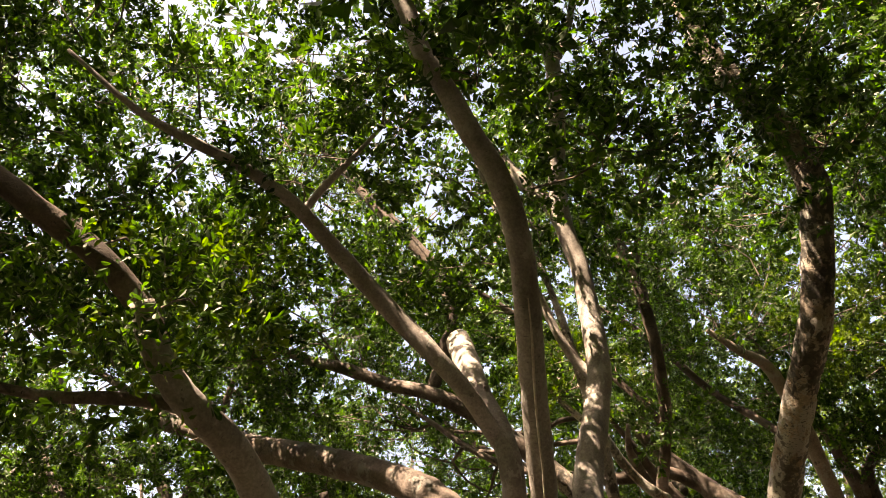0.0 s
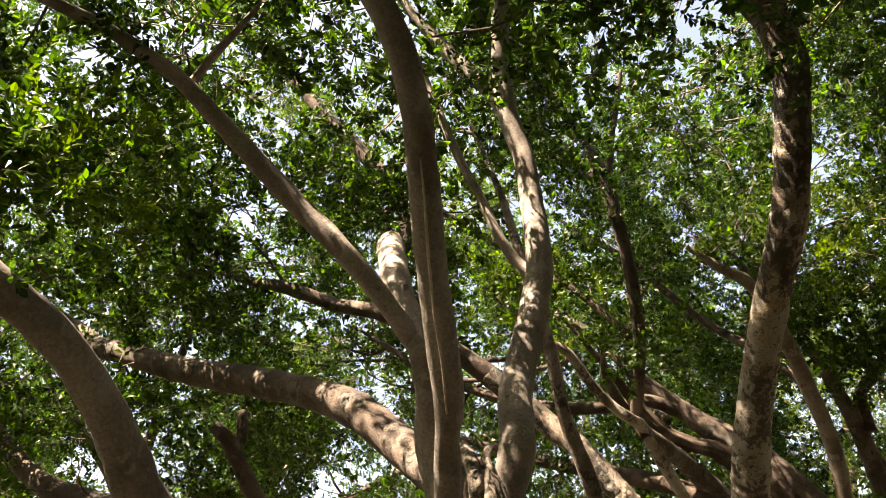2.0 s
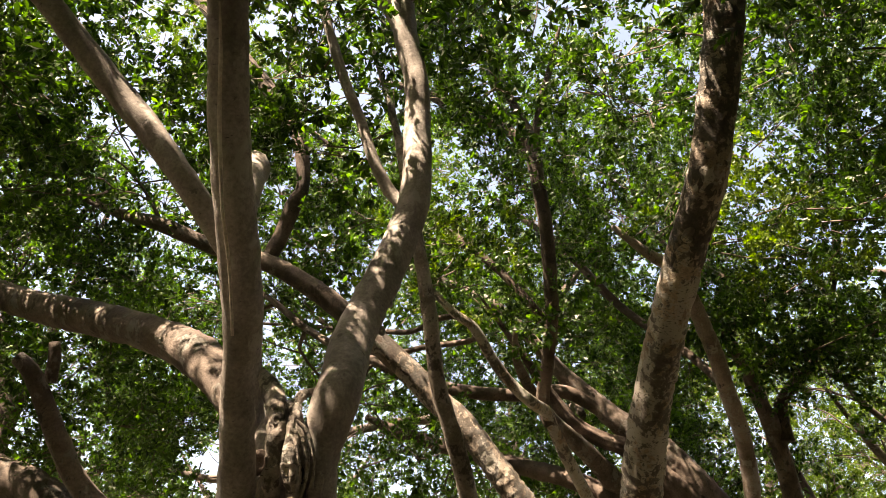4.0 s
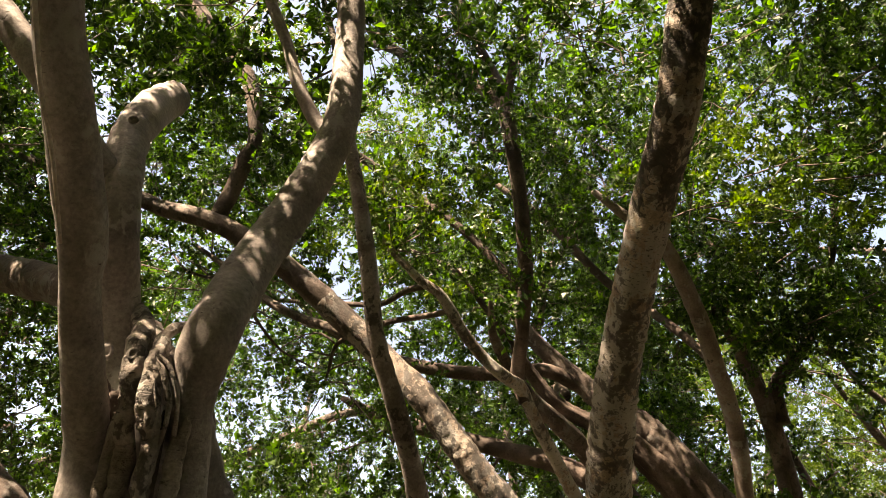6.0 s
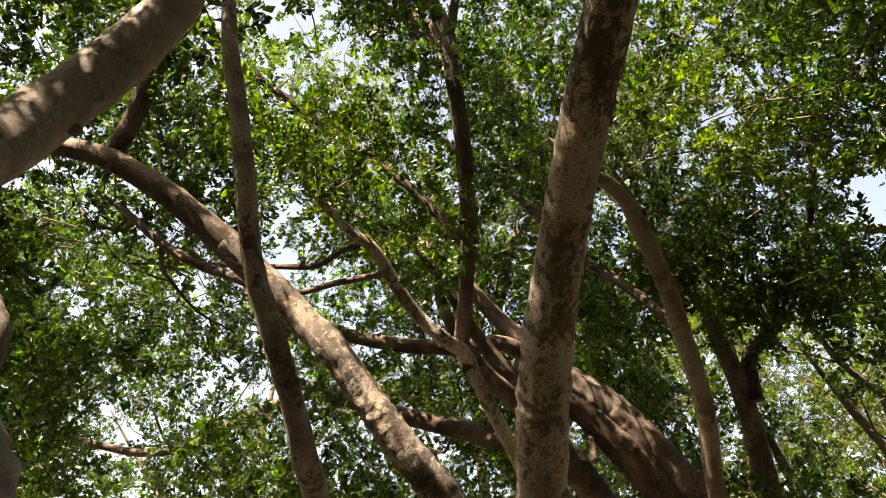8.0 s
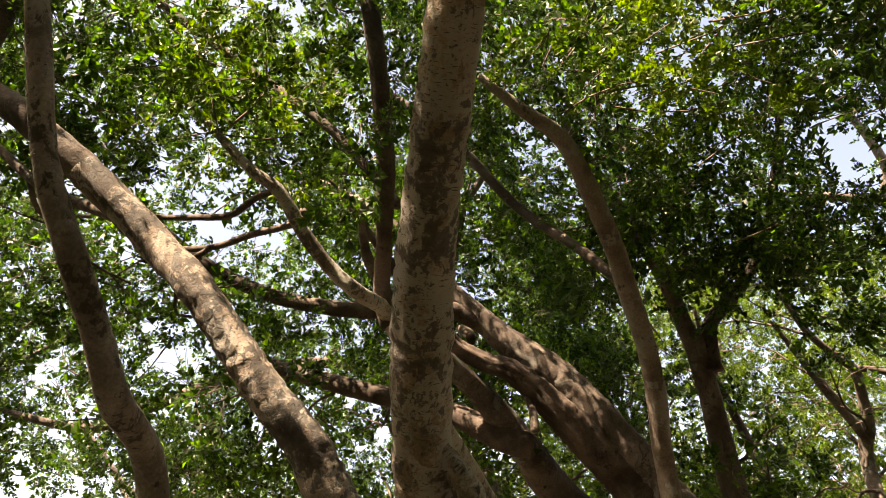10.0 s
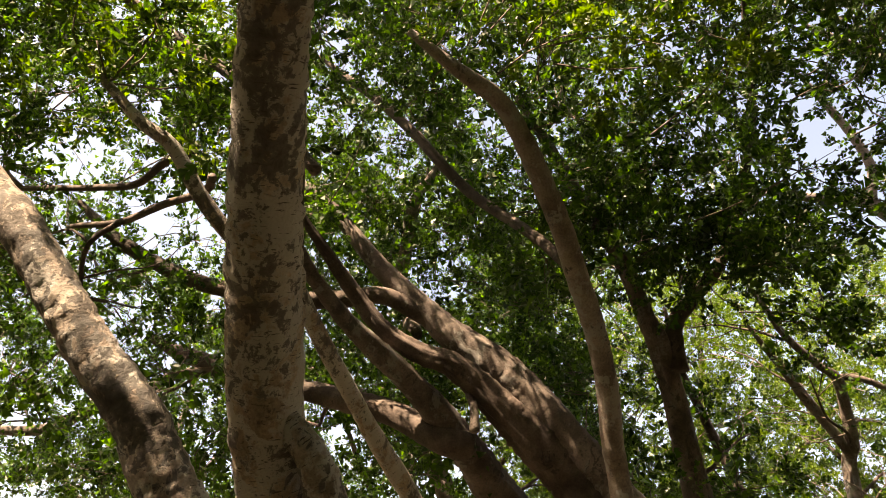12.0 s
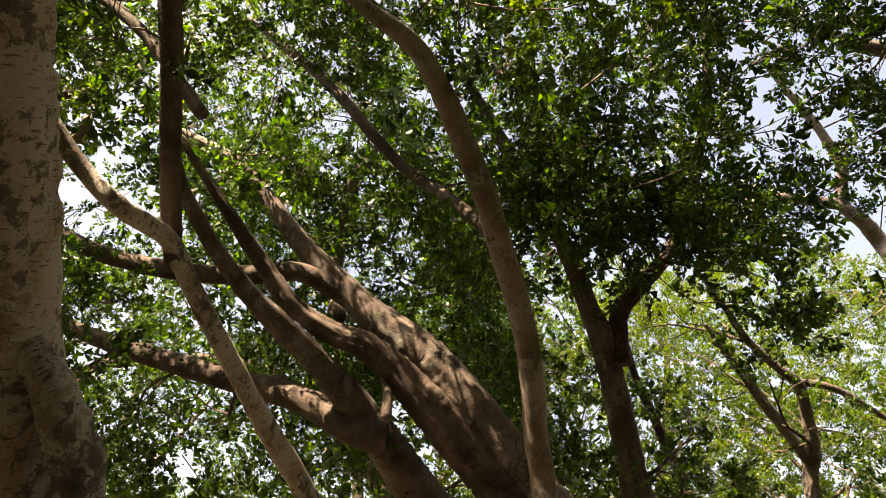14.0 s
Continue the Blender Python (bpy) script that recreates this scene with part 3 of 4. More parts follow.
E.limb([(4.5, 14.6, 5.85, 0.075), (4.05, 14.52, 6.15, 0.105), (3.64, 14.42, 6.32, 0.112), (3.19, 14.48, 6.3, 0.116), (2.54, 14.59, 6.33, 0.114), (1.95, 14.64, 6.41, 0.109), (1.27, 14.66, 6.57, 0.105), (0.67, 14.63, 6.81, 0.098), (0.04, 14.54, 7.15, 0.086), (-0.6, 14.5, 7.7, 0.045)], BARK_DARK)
E.limb([(4.68, 14.35, 5.1, 0.05), (4.75, 14.3, 4.85, 0.05), (4.76, 14.22, 4.55, 0.06)], sides=10, name="root", label="pale hanging aerial root")
E.limb([(4.0, 15.2, 6.2, 0.11), (3.70, 16.42, 7.75, 0.106), (3.76, 16.13, 8.16, 0.106), (3.81, 15.84, 8.57, 0.097), (3.92, 15.65, 8.85, 0.089), (4.15, 15.45, 9.13, 0.063), (4.61, 15.05, 9.69, 0.037)], sides=12)

# the steep pair of stems beside it
F1 = Tree((6.55, 14.95, 0), "slim brown fig tree curving overhead", BARK_MID)
F1.limb([(6.5, 15.0, -0.1, 0.2), (6.55, 14.85, 1.8, 0.15), (6.31, 14.30, 3.88, 0.118), (6.21, 14.04, 4.34, 0.115), (6.13, 13.70, 4.87, 0.116), (5.99, 13.36, 5.34, 0.117), (5.79, 13.02, 5.75, 0.118), (5.60, 12.67, 6.13, 0.115), (5.36, 12.30, 6.48, 0.111), (5.10, 11.92, 6.80, 0.102), (4.86, 11.65, 6.99, 0.090), (4.46, 11.38, 7.10, 0.070), (4.0, 11.2, 7.4, 0.04)], name="trunk", sides=20)
# dark bark takes the place of shade on this branch
F1.limb([(5.78, 13.0, 5.8, 0.06), (5.43, 13.46, 6.6, 0.066), (4.76, 13.91, 7.50, 0.070), (4.33, 13.85, 7.96, 0.070), (3.94, 13.78, 8.43, 0.068), (3.45, 13.71, 8.93, 0.064), (3.04, 13.69, 9.29, 0.055), (2.5, 13.7, 9.8, 0.02)], sides=12, mat=BARK_DARK)
F2 = Tree((8.0, 16.2, 0), "dark brown fig tree forked in two", BARK_BROWN)
F2.limb([(8.05, 16.3, -0.1, 0.34), (7.95, 16.1, 2.0, 0.24), (7.64, 15.86, 4.41, 0.18), (7.51, 15.64, 4.87, 0.165), (7.37, 15.37, 5.45, 0.152), (7.19, 15.10, 6.04, 0.148), (7.01, 14.93, 6.41, 0.125), (6.80, 14.71, 6.90, 0.115), (6.58, 14.54, 7.27, 0.105), (6.29, 14.38, 7.65, 0.095), (5.99, 14.18, 8.11, 0.085), (5.69, 13.98, 8.57, 0.072), (5.3, 13.6, 9.0, 0.04)], name="trunk", sides=22)
F2.limb([(7.4, 15.12, 5.75, 0.13), (7.42, 15.08, 6.36, 0.116), (7.65, 14.91, 6.67, 0.103), (7.99, 14.70, 7.05, 0.085), (8.22, 14.41, 7.55, 0.075), (8.34, 14.09, 8.11, 0.068), (8.43, 13.72, 8.73, 0.063), (8.41, 13.36, 9.36, 0.056), (8.36, 13.07, 9.87, 0.048), (8.2, 12.5, 10.4, 0.025)], BARK_DARK)

# slender trees beyond
H = Tree((11.0, 18.4, 0), "slender young fig tree with a wide fork", BARK_BROWN)
H.limb([(11.1, 18.5, -0.1, 0.18), (11.0, 18.2, 2.4, 0.14), (11.23, 18.77, 5.46, 0.124), (11.19, 18.36, 6.05, 0.113), (11.02, 17.96, 6.62, 0.090), (10.91, 17.77, 6.90, 0.079), (10.55, 17.63, 7.11, 0.068), (10.04, 17.39, 7.45, 0.060), (9.66, 17.11, 7.86, 0.047), (9.2, 16.8, 8.3, 0.02)], name="trunk", sides=14)
H.limb([(11.2, 18.5, 5.85, 0.08), (10.75, 18.21, 6.33, 0.087), (10.37, 17.97, 6.68, 0.087), (10.09, 17.77, 6.96, 0.071), (9.80, 17.58, 7.23, 0.055), (9.4, 17.3, 7.6, 0.025)], sides=10)
H.limb([(11.0, 17.95, 6.65, 0.06), (10.93, 17.80, 6.92, 0.061), (11.51, 17.82, 6.87, 0.055), (12.31, 18.05, 6.54, 0.044), (12.9, 18.2, 6.4, 0.02)], sides=10)
Q = Tree((14.4, 18.6, 0), "tall fig tree with a level sunlit branch", BARK_BROWN)
Q.limb([(14.5, 18.7, -0.1, 0.35), (14.4, 18.5, 3, 0.26), (13.9, 18.0, 7, 0.2), (13.3, 17.6, 8.7, 0.16), (13.48, 18.29, 10.02, 0.156), (13.06, 18.03, 10.39, 0.139), (12.62, 17.84, 10.68, 0.112), (12.59, 17.48, 11.19, 0.097), (12.13, 17.07, 11.77, 0.083), (11.57, 16.73, 12.27, 0.066), (11.0, 16.4, 12.8, 0.03)], name="trunk", sides=16)
Q.limb([(12.75, 17.88, 10.55, 0.1), (12.52, 17.85, 10.65, 0.106), (11.67, 17.82, 10.71, 0.094), (10.99, 17.81, 10.74, 0.076), (10.2, 17.8, 10.8, 0.03)], sides=12)
Q.limb([(14.1, 18.2, 5.5, 0.14), (13.6, 15.5, 9.0, 0.13), (12.4, 14.3, 10.2, 0.12), (11.64, 14.38, 10.74, 0.114), (11.23, 14.35, 10.79, 0.103), (10.64, 14.25, 10.94, 0.072), (9.8, 14.0, 11.1, 0.03)], sides=12)
N = Tree((5.2, 20.6, 0), "fig tree with a long drooping limb", BARK_BROWN)
N.limb([(5.2, 20.7, -0.1, 0.324), (5.1, 20.6, 3, 0.233), (4.4, 20.4, 5.8, 0.194), (3.0, 20.3, 7.2, 0.175), (1.5, 20.2, 7.9, 0.122), (-0.31, 19.35, 7.39, 0.095), (-1.24, 19.53, 7.09, 0.101), (-2.30, 19.77, 6.69, 0.101), (-3.00, 19.93, 6.43, 0.101), (-3.82, 19.95, 6.38, 0.090), (-4.88, 19.82, 6.57, 0.067), (-5.81, 19.65, 6.82, 0.038), (-6.6, 20.6, 7.6, 0.015)], name="trunk", sides=18)

# far trees added to carry the leaves that close the grove, several of them unseen
for k, (x, y, h) in enumerate(((-5.5, 15.5, 9), (-9.5, 12, 9), (4.5, 24, 11), (9.5, 24.5, 11), (15.5, 23.5, 11), (-4, 27, 11), (20, 18, 10), (17, 10, 10), (-8, 4, 9), (8.5, 3.5, 9), (-3, -4, 9), (4, -4.5, 9))):
    rr = random.Random(100 + k)
    T = Tree((x, y, 0), "fig tree added round the grove's edge", BARK_BROWN if k % 2 else BARK_DARK)
    lean = rr.uniform(-0.6, 0.6), rr.uniform(-0.6, 0.3)
    fork = 3.2 + rr.random() * 1.5
    top = (x + lean[0], y + lean[1], fork)
    T.limb([(x, y, -0.1, 0.32), (x + lean[0] * 0.3, y + lean[1] * 0.3, 1.5, 0.22), (*top, 0.18), (x + lean[0] * 1.6, y + lean[1] * 1.6, fork + 2.2, 0.14), (x + lean[0] * 2.6, y + lean[1] * 2.2, h - 1.5, 0.09), (x + lean[0] * 3, y + lean[1] * 2.2, h + 1, 0.03)], name="trunk", sides=14, step=0.15)
    for j in range(4):
        a = 2 * math.pi * (j + rr.random()) / 4
        dx, dy = math.cos(a), math.sin(a)
        s = 0.8 + 0.4 * rr.random()
        z0 = fork - 0.4 + 0.5 * j
        b = (x + lean[0] * z0 / fork, y + lean[1] * z0 / fork)
        T.limb([(*b, z0, 0.11), (b[0] + dx * 0.8 * s, b[1] + dy * 0.8 * s, z0 + 1.0, 0.1), (b[0] + dx * 2 * s, b[1] + dy * 2 * s, z0 + 2.0, 0.08), (b[0] + dx * 3.2 * s, b[1] + dy * 3.2 * s, z0 + 3.2, 0.05), (b[0] + dx * 4.2 * s, b[1] + dy * 4.2 * s, z0 + 4.4, 0.02)], sides=10, step=0.15)


# the low limb behind the fused trunk
M = Tree((0.4, 10.9, 0), "low fig tree leaning over almost level", BARK_BROWN)
M.limb([(0.5, 11.0, -0.1, 0.34), (0.2, 10.8, 0.9, 0.27), (-0.5, 10.5, 2.0, 0.23), (-1.5, 10.35, 2.95, 0.21), (-2.3, 10.3, 3.5, 0.2), (-2.9, 10.31, 3.74, 0.19), (-3.6, 10.3, 3.88, 0.17), (-4.6, 10.3, 4.3, 0.13), (-5.6, 10.5, 5.2, 0.07), (-6.4, 10.8, 6.2, 0.03)], name="trunk", sides=20, lumps=0.14)
# bare thin branches inside and behind the crowns
BR = random.Random(5)

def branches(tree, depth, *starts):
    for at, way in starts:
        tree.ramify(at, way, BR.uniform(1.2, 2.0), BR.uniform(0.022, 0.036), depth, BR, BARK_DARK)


branches(H, 2, ((11.2, 18.5, 5.9), (-0.6, -0.3, 0.6)), ((11.1, 18.3, 6.2), (0.8, -0.2, 0.5)), ((10.0, 17.4, 7.4), (-0.5, 0.2, 0.7)), ((10.4, 17.9, 6.6), (-0.9, 0, 0.3)), ((11.2, 18.7, 5.2), (0.6, 0.2, 0.4)))
branches(H, 2, *[((11.15 + 0.05 * (z % 2), 18.6, z), (BR.uniform(-1, 1), BR.uniform(-0.6, 0.1), BR.uniform(0.2, 0.8))) for z in (2.6, 3.2, 3.7, 4.2, 4.6, 5.0)])
branches(Q, 2, ((14.0, 18.1, 6.3), (-0.8, -0.1, 0.3)), ((13.6, 17.8, 7.8), (-0.7, -0.4, 0.1)), ((13.3, 17.6, 8.7), (-0.9, 0, -0.2)), ((14.2, 18.3, 4.6), (-0.9, 0, 0.3)))
branches(F2, 2, ((8.0, 16.1, 2.9), (0.6, 0.4, 0.6)), ((7.75, 15.95, 3.8), (0.8, 0.3, 0.3)), ((7.6, 15.8, 4.6), (0.7, 0.5, 0.5)), ((7.3, 15.2, 5.8), (-0.3, 0.6, 0.4)))
branches(N, 1, ((1.5, 20.2, 7.9), (-0.3, -0.5, -0.2)), ((-0.3, 19.35, 7.39), (-0.5, -0.3, -0.4)), ((-1.24, 19.53, 7.09), (0.3, -0.5, -0.5)), ((-3.0, 19.93, 6.43), (-0.4, -0.2, 0.6)), ((-2.3, 19.77, 6.69), (-0.2, -0.6, -0.4)))
branches(E, 1, ((3.11, 15.21, 5.27), (-0.6, 0.3, -0.1)), ((1.35, 15.72, 5.9), (-0.5, 0.3, -0.3)), ((2.26, 15.48, 5.57), (-0.3, 0.6, 0.1)), ((0.67, 14.63, 6.81), (-0.7, 0.2, -0.1)), ((3.8, 16.0, 8.3), (0.4, -0.2, 0.5)), ((5.17, 15.6, 4.2), (0.2, 0.7, 0.4)))
branches(C, 1, ((0.89, 12.95, 6.31), (-0.8, 0.3, 0.1)), ((-0.4, 13.05, 6.8), (-0.7, 0.2, 0.3)), ((1.42, 11.76, 7.95), (-0.6, 0.4, 0.3)))
branches(D, 1, ((-0.28, 10.54, 5.83), (-0.7, 0.4, 0.2)), ((0.15, 10.46, 5.45), (-0.3, 0.7, 0.1)), ((-1.42, 9.6, 6.3), (-0.4, -0.2, 0.6)))
F2.limb([(8.0, 16.15, 2.6, 0.1), (8.9, 17.6, 4.6, 0.09), (8.6, 17.7, 6.0, 0.075), (8.25, 17.34, 6.55, 0.06), (8.06, 17.06, 6.96, 0.05), (7.9, 16.8, 7.6, 0.03)], BARK_DARK, sides=10)
# ---- foliage ----
RNG = np.random.default_rng(7)


def leaf_shape(length, fine):
    """An obovate blade along +y, folded a little along its middle: plain, rounded, full or, far off, a mere sliver."""
    w = length * 0.27
    if fine == 2:
        v = [(0, 0, 0), (-w * 0.62, 0.3 * length, 0.05 * length), (-w, 0.62 * length, 0.09 * length), (-w * 0.6, 0.88 * length, 0.03 * length), (0, length, -0.07 * length), (w * 0.6, 0.88 * length, 0.03 * length), (w, 0.62 * length, 0.09 * length), (w * 0.62, 0.3 * length, 0.05 * length)]
        f = [(0, 7, 6), (0, 6, 5), (0, 5, 4), (0, 4, 3), (0, 3, 2), (0, 2, 1)]
    elif fine == 1:
        v = [(0, 0, 0), (-w, 0.5 * length, 0.08 * length), (-w * 0.7, 0.85 * length, 0.03 * length), (0, length, -0.08 * length), (w * 0.7, 0.85 * length, 0.03 * length), (w, 0.5 * length, 0.08 * length)]
        f = [(0, 5, 4), (0, 4, 3), (0, 3, 2), (0, 2, 1)]
    elif fine == 3:
        w *= 1.6
        v = [(0, 0, 0), (-w * 0.6, 0.95 * length, 0.05 * length), (w, 0.6 * length, -0.05 * length)]
        f = [(0, 2, 1)]
    else:
        w *= 1.15
        v = [(0, 0, 0), (-w, 0.58 * length, 0.08 * length), (w, 0.58 * length, 0.08 * length), (0, length, -0.08 * length)]
        f = [(0, 2, 3), (0, 3, 1)]
    return np.array(v), np.array(f)


def make_spray(rr, fine):
    """One leafy shoot along +z: leaves set spirally, the last ones crowded at the tip."""
    n, length = rr.integers(13, 17), 0.27
    bend = rr.normal(0, 0.07, 2)
    vs, fs, count = [], [], 0
    for k in range(n):
        s = (k + 0.4 * rr.random()) / n
        s = 0.1 + 0.9 * s ** 0.6
        at = np.array([bend[0] * s * s, bend[1] * s * s, length * s])
        az = k * 2.4 + rr.normal(0, 0.35)
        tilt = (0.4 + 1.0 * (1 - s)) + rr.normal(0, 0.2)
        size = 0.078 * (0.7 + 0.5 * rr.random())
        v, f = leaf_shape(size, fine)
        # leaf lies along y, its face along z; stand it away from the shoot
        out = np.array([math.cos(az), math.sin(az), 0])
        y = out * math.sin(tilt) + np.array([0, 0, 1]) * math.cos(tilt)
        z = np.array([0, 0, 1]) * math.sin(tilt) - out * math.cos(tilt)
        z = z + rr.normal(0, 0.3, 3)
        z = z - y * (z @ y)
        z = z / np.linalg.norm(z)
        x = np.cross(y, z)
        vs.append(v @ np.array([x, y, z]) + at + out * 0.008)
        fs.append(f + count)
        count += len(v)
    return np.vstack(vs), np.vstack(fs)


def tufts(centres, per, radius, shoots):
    """Shoots gathered in tufts over the upper shell of each clump: their places, directions, clump centres and twig ends."""
    n = len(centres) * per
    d = RNG.normal(0, 1, (n, 3))
    d[:, 2] = np.abs(d[:, 2]) * 1.2 - 0.75
    d /= np.linalg.norm(d, axis=1)[:, None]
    at = d * radius * RNG.uniform(0.35, 1.0, (n, 1)) ** 0.6
    at[:, 2] *= 0.72
    hub = np.repeat(centres, per, 0) + at
    up = d * 0.8 + np.array([0, 0, 0.45]) + RNG.normal(0, 0.2, (n, 3))
    ways = np.repeat(up, shoots, 0) + RNG.normal(0, 0.62, (n * shoots, 3))
    places = np.repeat(hub, shoots, 0) + RNG.normal(0, 0.035, (n * shoots, 3))
    return places, ways, np.repeat(np.repeat(centres, per, 0), shoots, 0), np.repeat(hub, shoots, 0)


SPRAYS = [[make_spray(np.random.default_rng(k), grade) for k in range(10)] for grade in (0, 1, 2, 3)]


def turned(dirs, spin):
    """Rotations that bring +z to dirs."""
    z = dirs / np.linalg.norm(dirs, axis=1)[:, None]
    ref = np.where(np.abs(z[:, 2:3]) < 0.9, np.array([[0, 0, 1.0]]), np.array([[1.0, 0, 0]]))
    x = np.cross(ref, z)
    x /= np.linalg.norm(x, axis=1)[:, None]
    y = np.cross(z, x)
    c, s = np.cos(spin)[:, None], np.sin(spin)[:, None]
    return np.stack([x * c + y * s, y * c - x * s, z], 1)


def place_sprays(pos, dirs, scale, fine):
    """All the leaves of many shoots as one array of vertices and one of triangles."""
    pick = RNG.integers(0, 10, len(pos))
    rot = turned(dirs, RNG.random(len(pos)) * 6.28)
    out_v, out_f, base = [], [], 0
    for k in range(10):
        m = pick == k
        if not m.any():
            continue
        v, f = SPRAYS[fine][k]
        w = np.einsum("vj,sjk->svk", v, rot[m]) * scale[m][:, None, None] + pos[m][:, None, :]
        n = len(w)
        out_f.append((f[None] + (np.arange(n) * len(v))[:, None, None]).reshape(-1, 3) + base)
        out_v.append(w.reshape(-1, 3))
        base += n * len(v)
    return np.vstack(out_v), np.vstack(out_f)


def thin_tubes(starts, ends, r0, r1, sag):
    """Many three-sided twigs, each of three joints."""
    n = len(starts)
    u = np.linspace(0, 1, 4)
    mid = starts[:, None] * (1 - u)[None, :, None] + ends[:, None] * u[None, :, None]
    mid = mid + (sag[:, None, :] * (4 * u * (1 - u))[None, :, None])
    d = ends - starts
    x = np.cross(d, np.array([0.3, 0.5, 0.8]))
    x /= np.linalg.norm(x, axis=1)[:, None] + 1e-9
    y = np.cross(d / (np.linalg.norm(d, axis=1)[:, None] + 1e-9), x)
    r = r0[:, None] * (1 - u) + r1[:, None] * u
    rings = []
    for a in (0, 2.094, 4.189):
        rings.append(mid + (x[:, None] * math.cos(a) + y[:, None] * math.sin(a)) * r[:, :, None])
    v = np.stack(rings, 2).reshape(n, 12, 3)
    f = np.array([(3 * k + j, 3 * k + (j + 1) % 3, 3 * k + 3 + (j + 1) % 3, 3 * k + 3 + j) for k in range(3) for j in range(3)])
    return v.reshape(-1, 3), (f[None] + (np.arange(n) * 12)[:, None, None]).reshape(-1, 4)


def canopy_floor(x, y):
    """Height of the underside of the leaf roof."""
    if x < -1.5 and y > 5.6:
        return 3.9
    if x > 7.0 and y > 16.6:
        return 3.3
    if y > 15.4 and x < 9:
        return 3.9
    if y < 9:
        return 5.7
    if x > 8.0:
        return 6.0
    if 4.7 < x and y < 12.5:
        return 6.4
    if x < 2.6 and 10.2 < y < 12.8:
        return 6.2
    if x > 6.9 and y > 12.3:
        return 7.1
    return 7.2


def canopy_top(x, y):
    if x > 8.3 and y > 13.5:
        return 8.9
    if x < 0.5 and y > 8.5:
        return 9.6
    return 10.2 if y < 8 else 11.8


def thinness(x, y, z):
    """How open the leaf roof is: a higher value leaves more gaps."""
    if x > 7.0 and y > 16.6:
        return 0.2
    if 9 < x < 13.5 and 12 < y < 17.5:
        return -0.22
    # unseen roof over the walk's start, its density set to shade what is seen
    if y < 3.5:
        return -0.05
    if y < 9:
        return 0.12 if z < 6.9 else -0.04 if y < 6.5 else -0.16
    if y > 21.5:
        return 0.5
    if x < 0.8 and y > 12.5 and z < 8.2:
        return 0.08
    if y > 15:
        return 0.12 if z < 7 else -0.06
    return -0.26 if x > 4 and y > 10.3 else -0.14


# holes in the crowns, placed to fit the sky patches in the camera's view
OPENINGS = [(-2.6, 10.5, 9.8, 1.2), (0.9, 14.8, 7.2, 1.05), (-1.5, 15.5, 6.4, 1.3), (-5, 14, 5.5, 1.5), (-1.0, 18.5, 7.5, 1.2), (11.3, 15.5, 9.0, 1.0), (12, 19.5, 8.5, 0.9)]
CLUMPS = []
STEP = 1.02
for ix in range(int(36 / STEP)):
    for iy in range(int(36 / STEP)):
        for iz in range(int(9.5 / STEP)):
            x, y, z = np.array([-14 + ix * STEP, -7 + iy * STEP, 3.4 + iz * STEP]) + RNG.uniform(-0.45, 0.45, 3)
            if abs(x - 3.2 - 0.06 * y) > 6.5 + 0.55 * max(y, 0):
                continue
            if not canopy_floor(x, y) < z < canopy_top(x, y):
                continue
            if noise.noise(Vector((x, y, z * 1.25)) * 0.46) < thinness(x, y, z) - 0.1:
                continue
            if any((x - hx) ** 2 + (y - hy) ** 2 + (z - hz) ** 2 < hr * hr for hx, hy, hz, hr in OPENINGS):
                continue
            CLUMPS.append((x, y, z))
# boughs that hang lower, beside the limbs, and others placed to fit the camera's view
BOUGHS_BY_THE_WALK = [
    (-1.5, 5.2, 4.5), (-1.9, 5.1, 4.6), (-2.6, 4.9, 4.9), (-2.3, 5.3, 5.6), (-3, 5.2, 4.3), (0.7, 4.35, 5.75),
    (1.45, 10.7, 6.5), (2.1, 11, 6.5), (5.7, 10.7, 6.9), (5, 10.9, 7.2), (6.4, 10.9, 6.8), (3, 10.6, 5.6), (7.4, 13, 7.3), (8.2, 13.8, 7.4),
    (8.4, 14.5, 7.9), (8.2, 15, 7.4), (9.0, 14.8, 7.2), (-0.3, 13.7, 5.8), (0, 15.6, 5.6),
    (0.7, 14.3, 6.4), (1.3, 14.2, 5.1)]
# boughs whose leaves take the brighter, sunlit colour
SUNLIT_BOUGHS = [(1.45, 10.7, 6.5), (2.1, 11, 6.5), (5.7, 10.7, 6.9), (5, 10.9, 7.2), (6.4, 10.9, 6.8), (1.9, 10.7, 7.0), (1.5, 11.1, 7.1), (5.9, 10.5, 7.5), (-1.5, 5.2, 4.5), (5.3, 10.5, 7.7)]
BOUGHS_FORKED_TREE = [
    (-0.3, 14.7, 7), (1.6, 14.6, 5.9), (-0.5, 14.3, 4.9), (5.6, 13.9, 6.6), (6.3, 14.2, 7.6), (7.2, 14.3, 8.2),
    (6.6, 15.4, 7.4), (6, 14.6, 7.6), (7.7, 14.6, 7.8), (6.8, 13.3, 7.5), (7.9, 14, 7.8),
    (-3.2, 15.5, 7.1), (-2.5, 16.8, 6.9)]
BOUGHS_BEFORE_THE_FORK = [(7.0, 13.6, 6.7), (7.6, 13.5, 6.7), (7.8, 13.9, 6.4), (7.2, 14.0, 6.3), (8.2, 13.6, 6.4), (6.6, 13.8, 6.6)]
BOUGHS_BEYOND_THE_FORK = [(6.9, 14.2, 7.9), (7.6, 14.1, 8.0), (8.4, 14.4, 7.6), (7.9, 14.4, 7.2), (8.8, 14.6, 7.5), (7.2, 14.5, 7.3), (7.2, 13.5, 8.2), (7.9, 13.0, 8.4), (6.4, 14.0, 8.0), (9.2, 14.7, 7.4)]
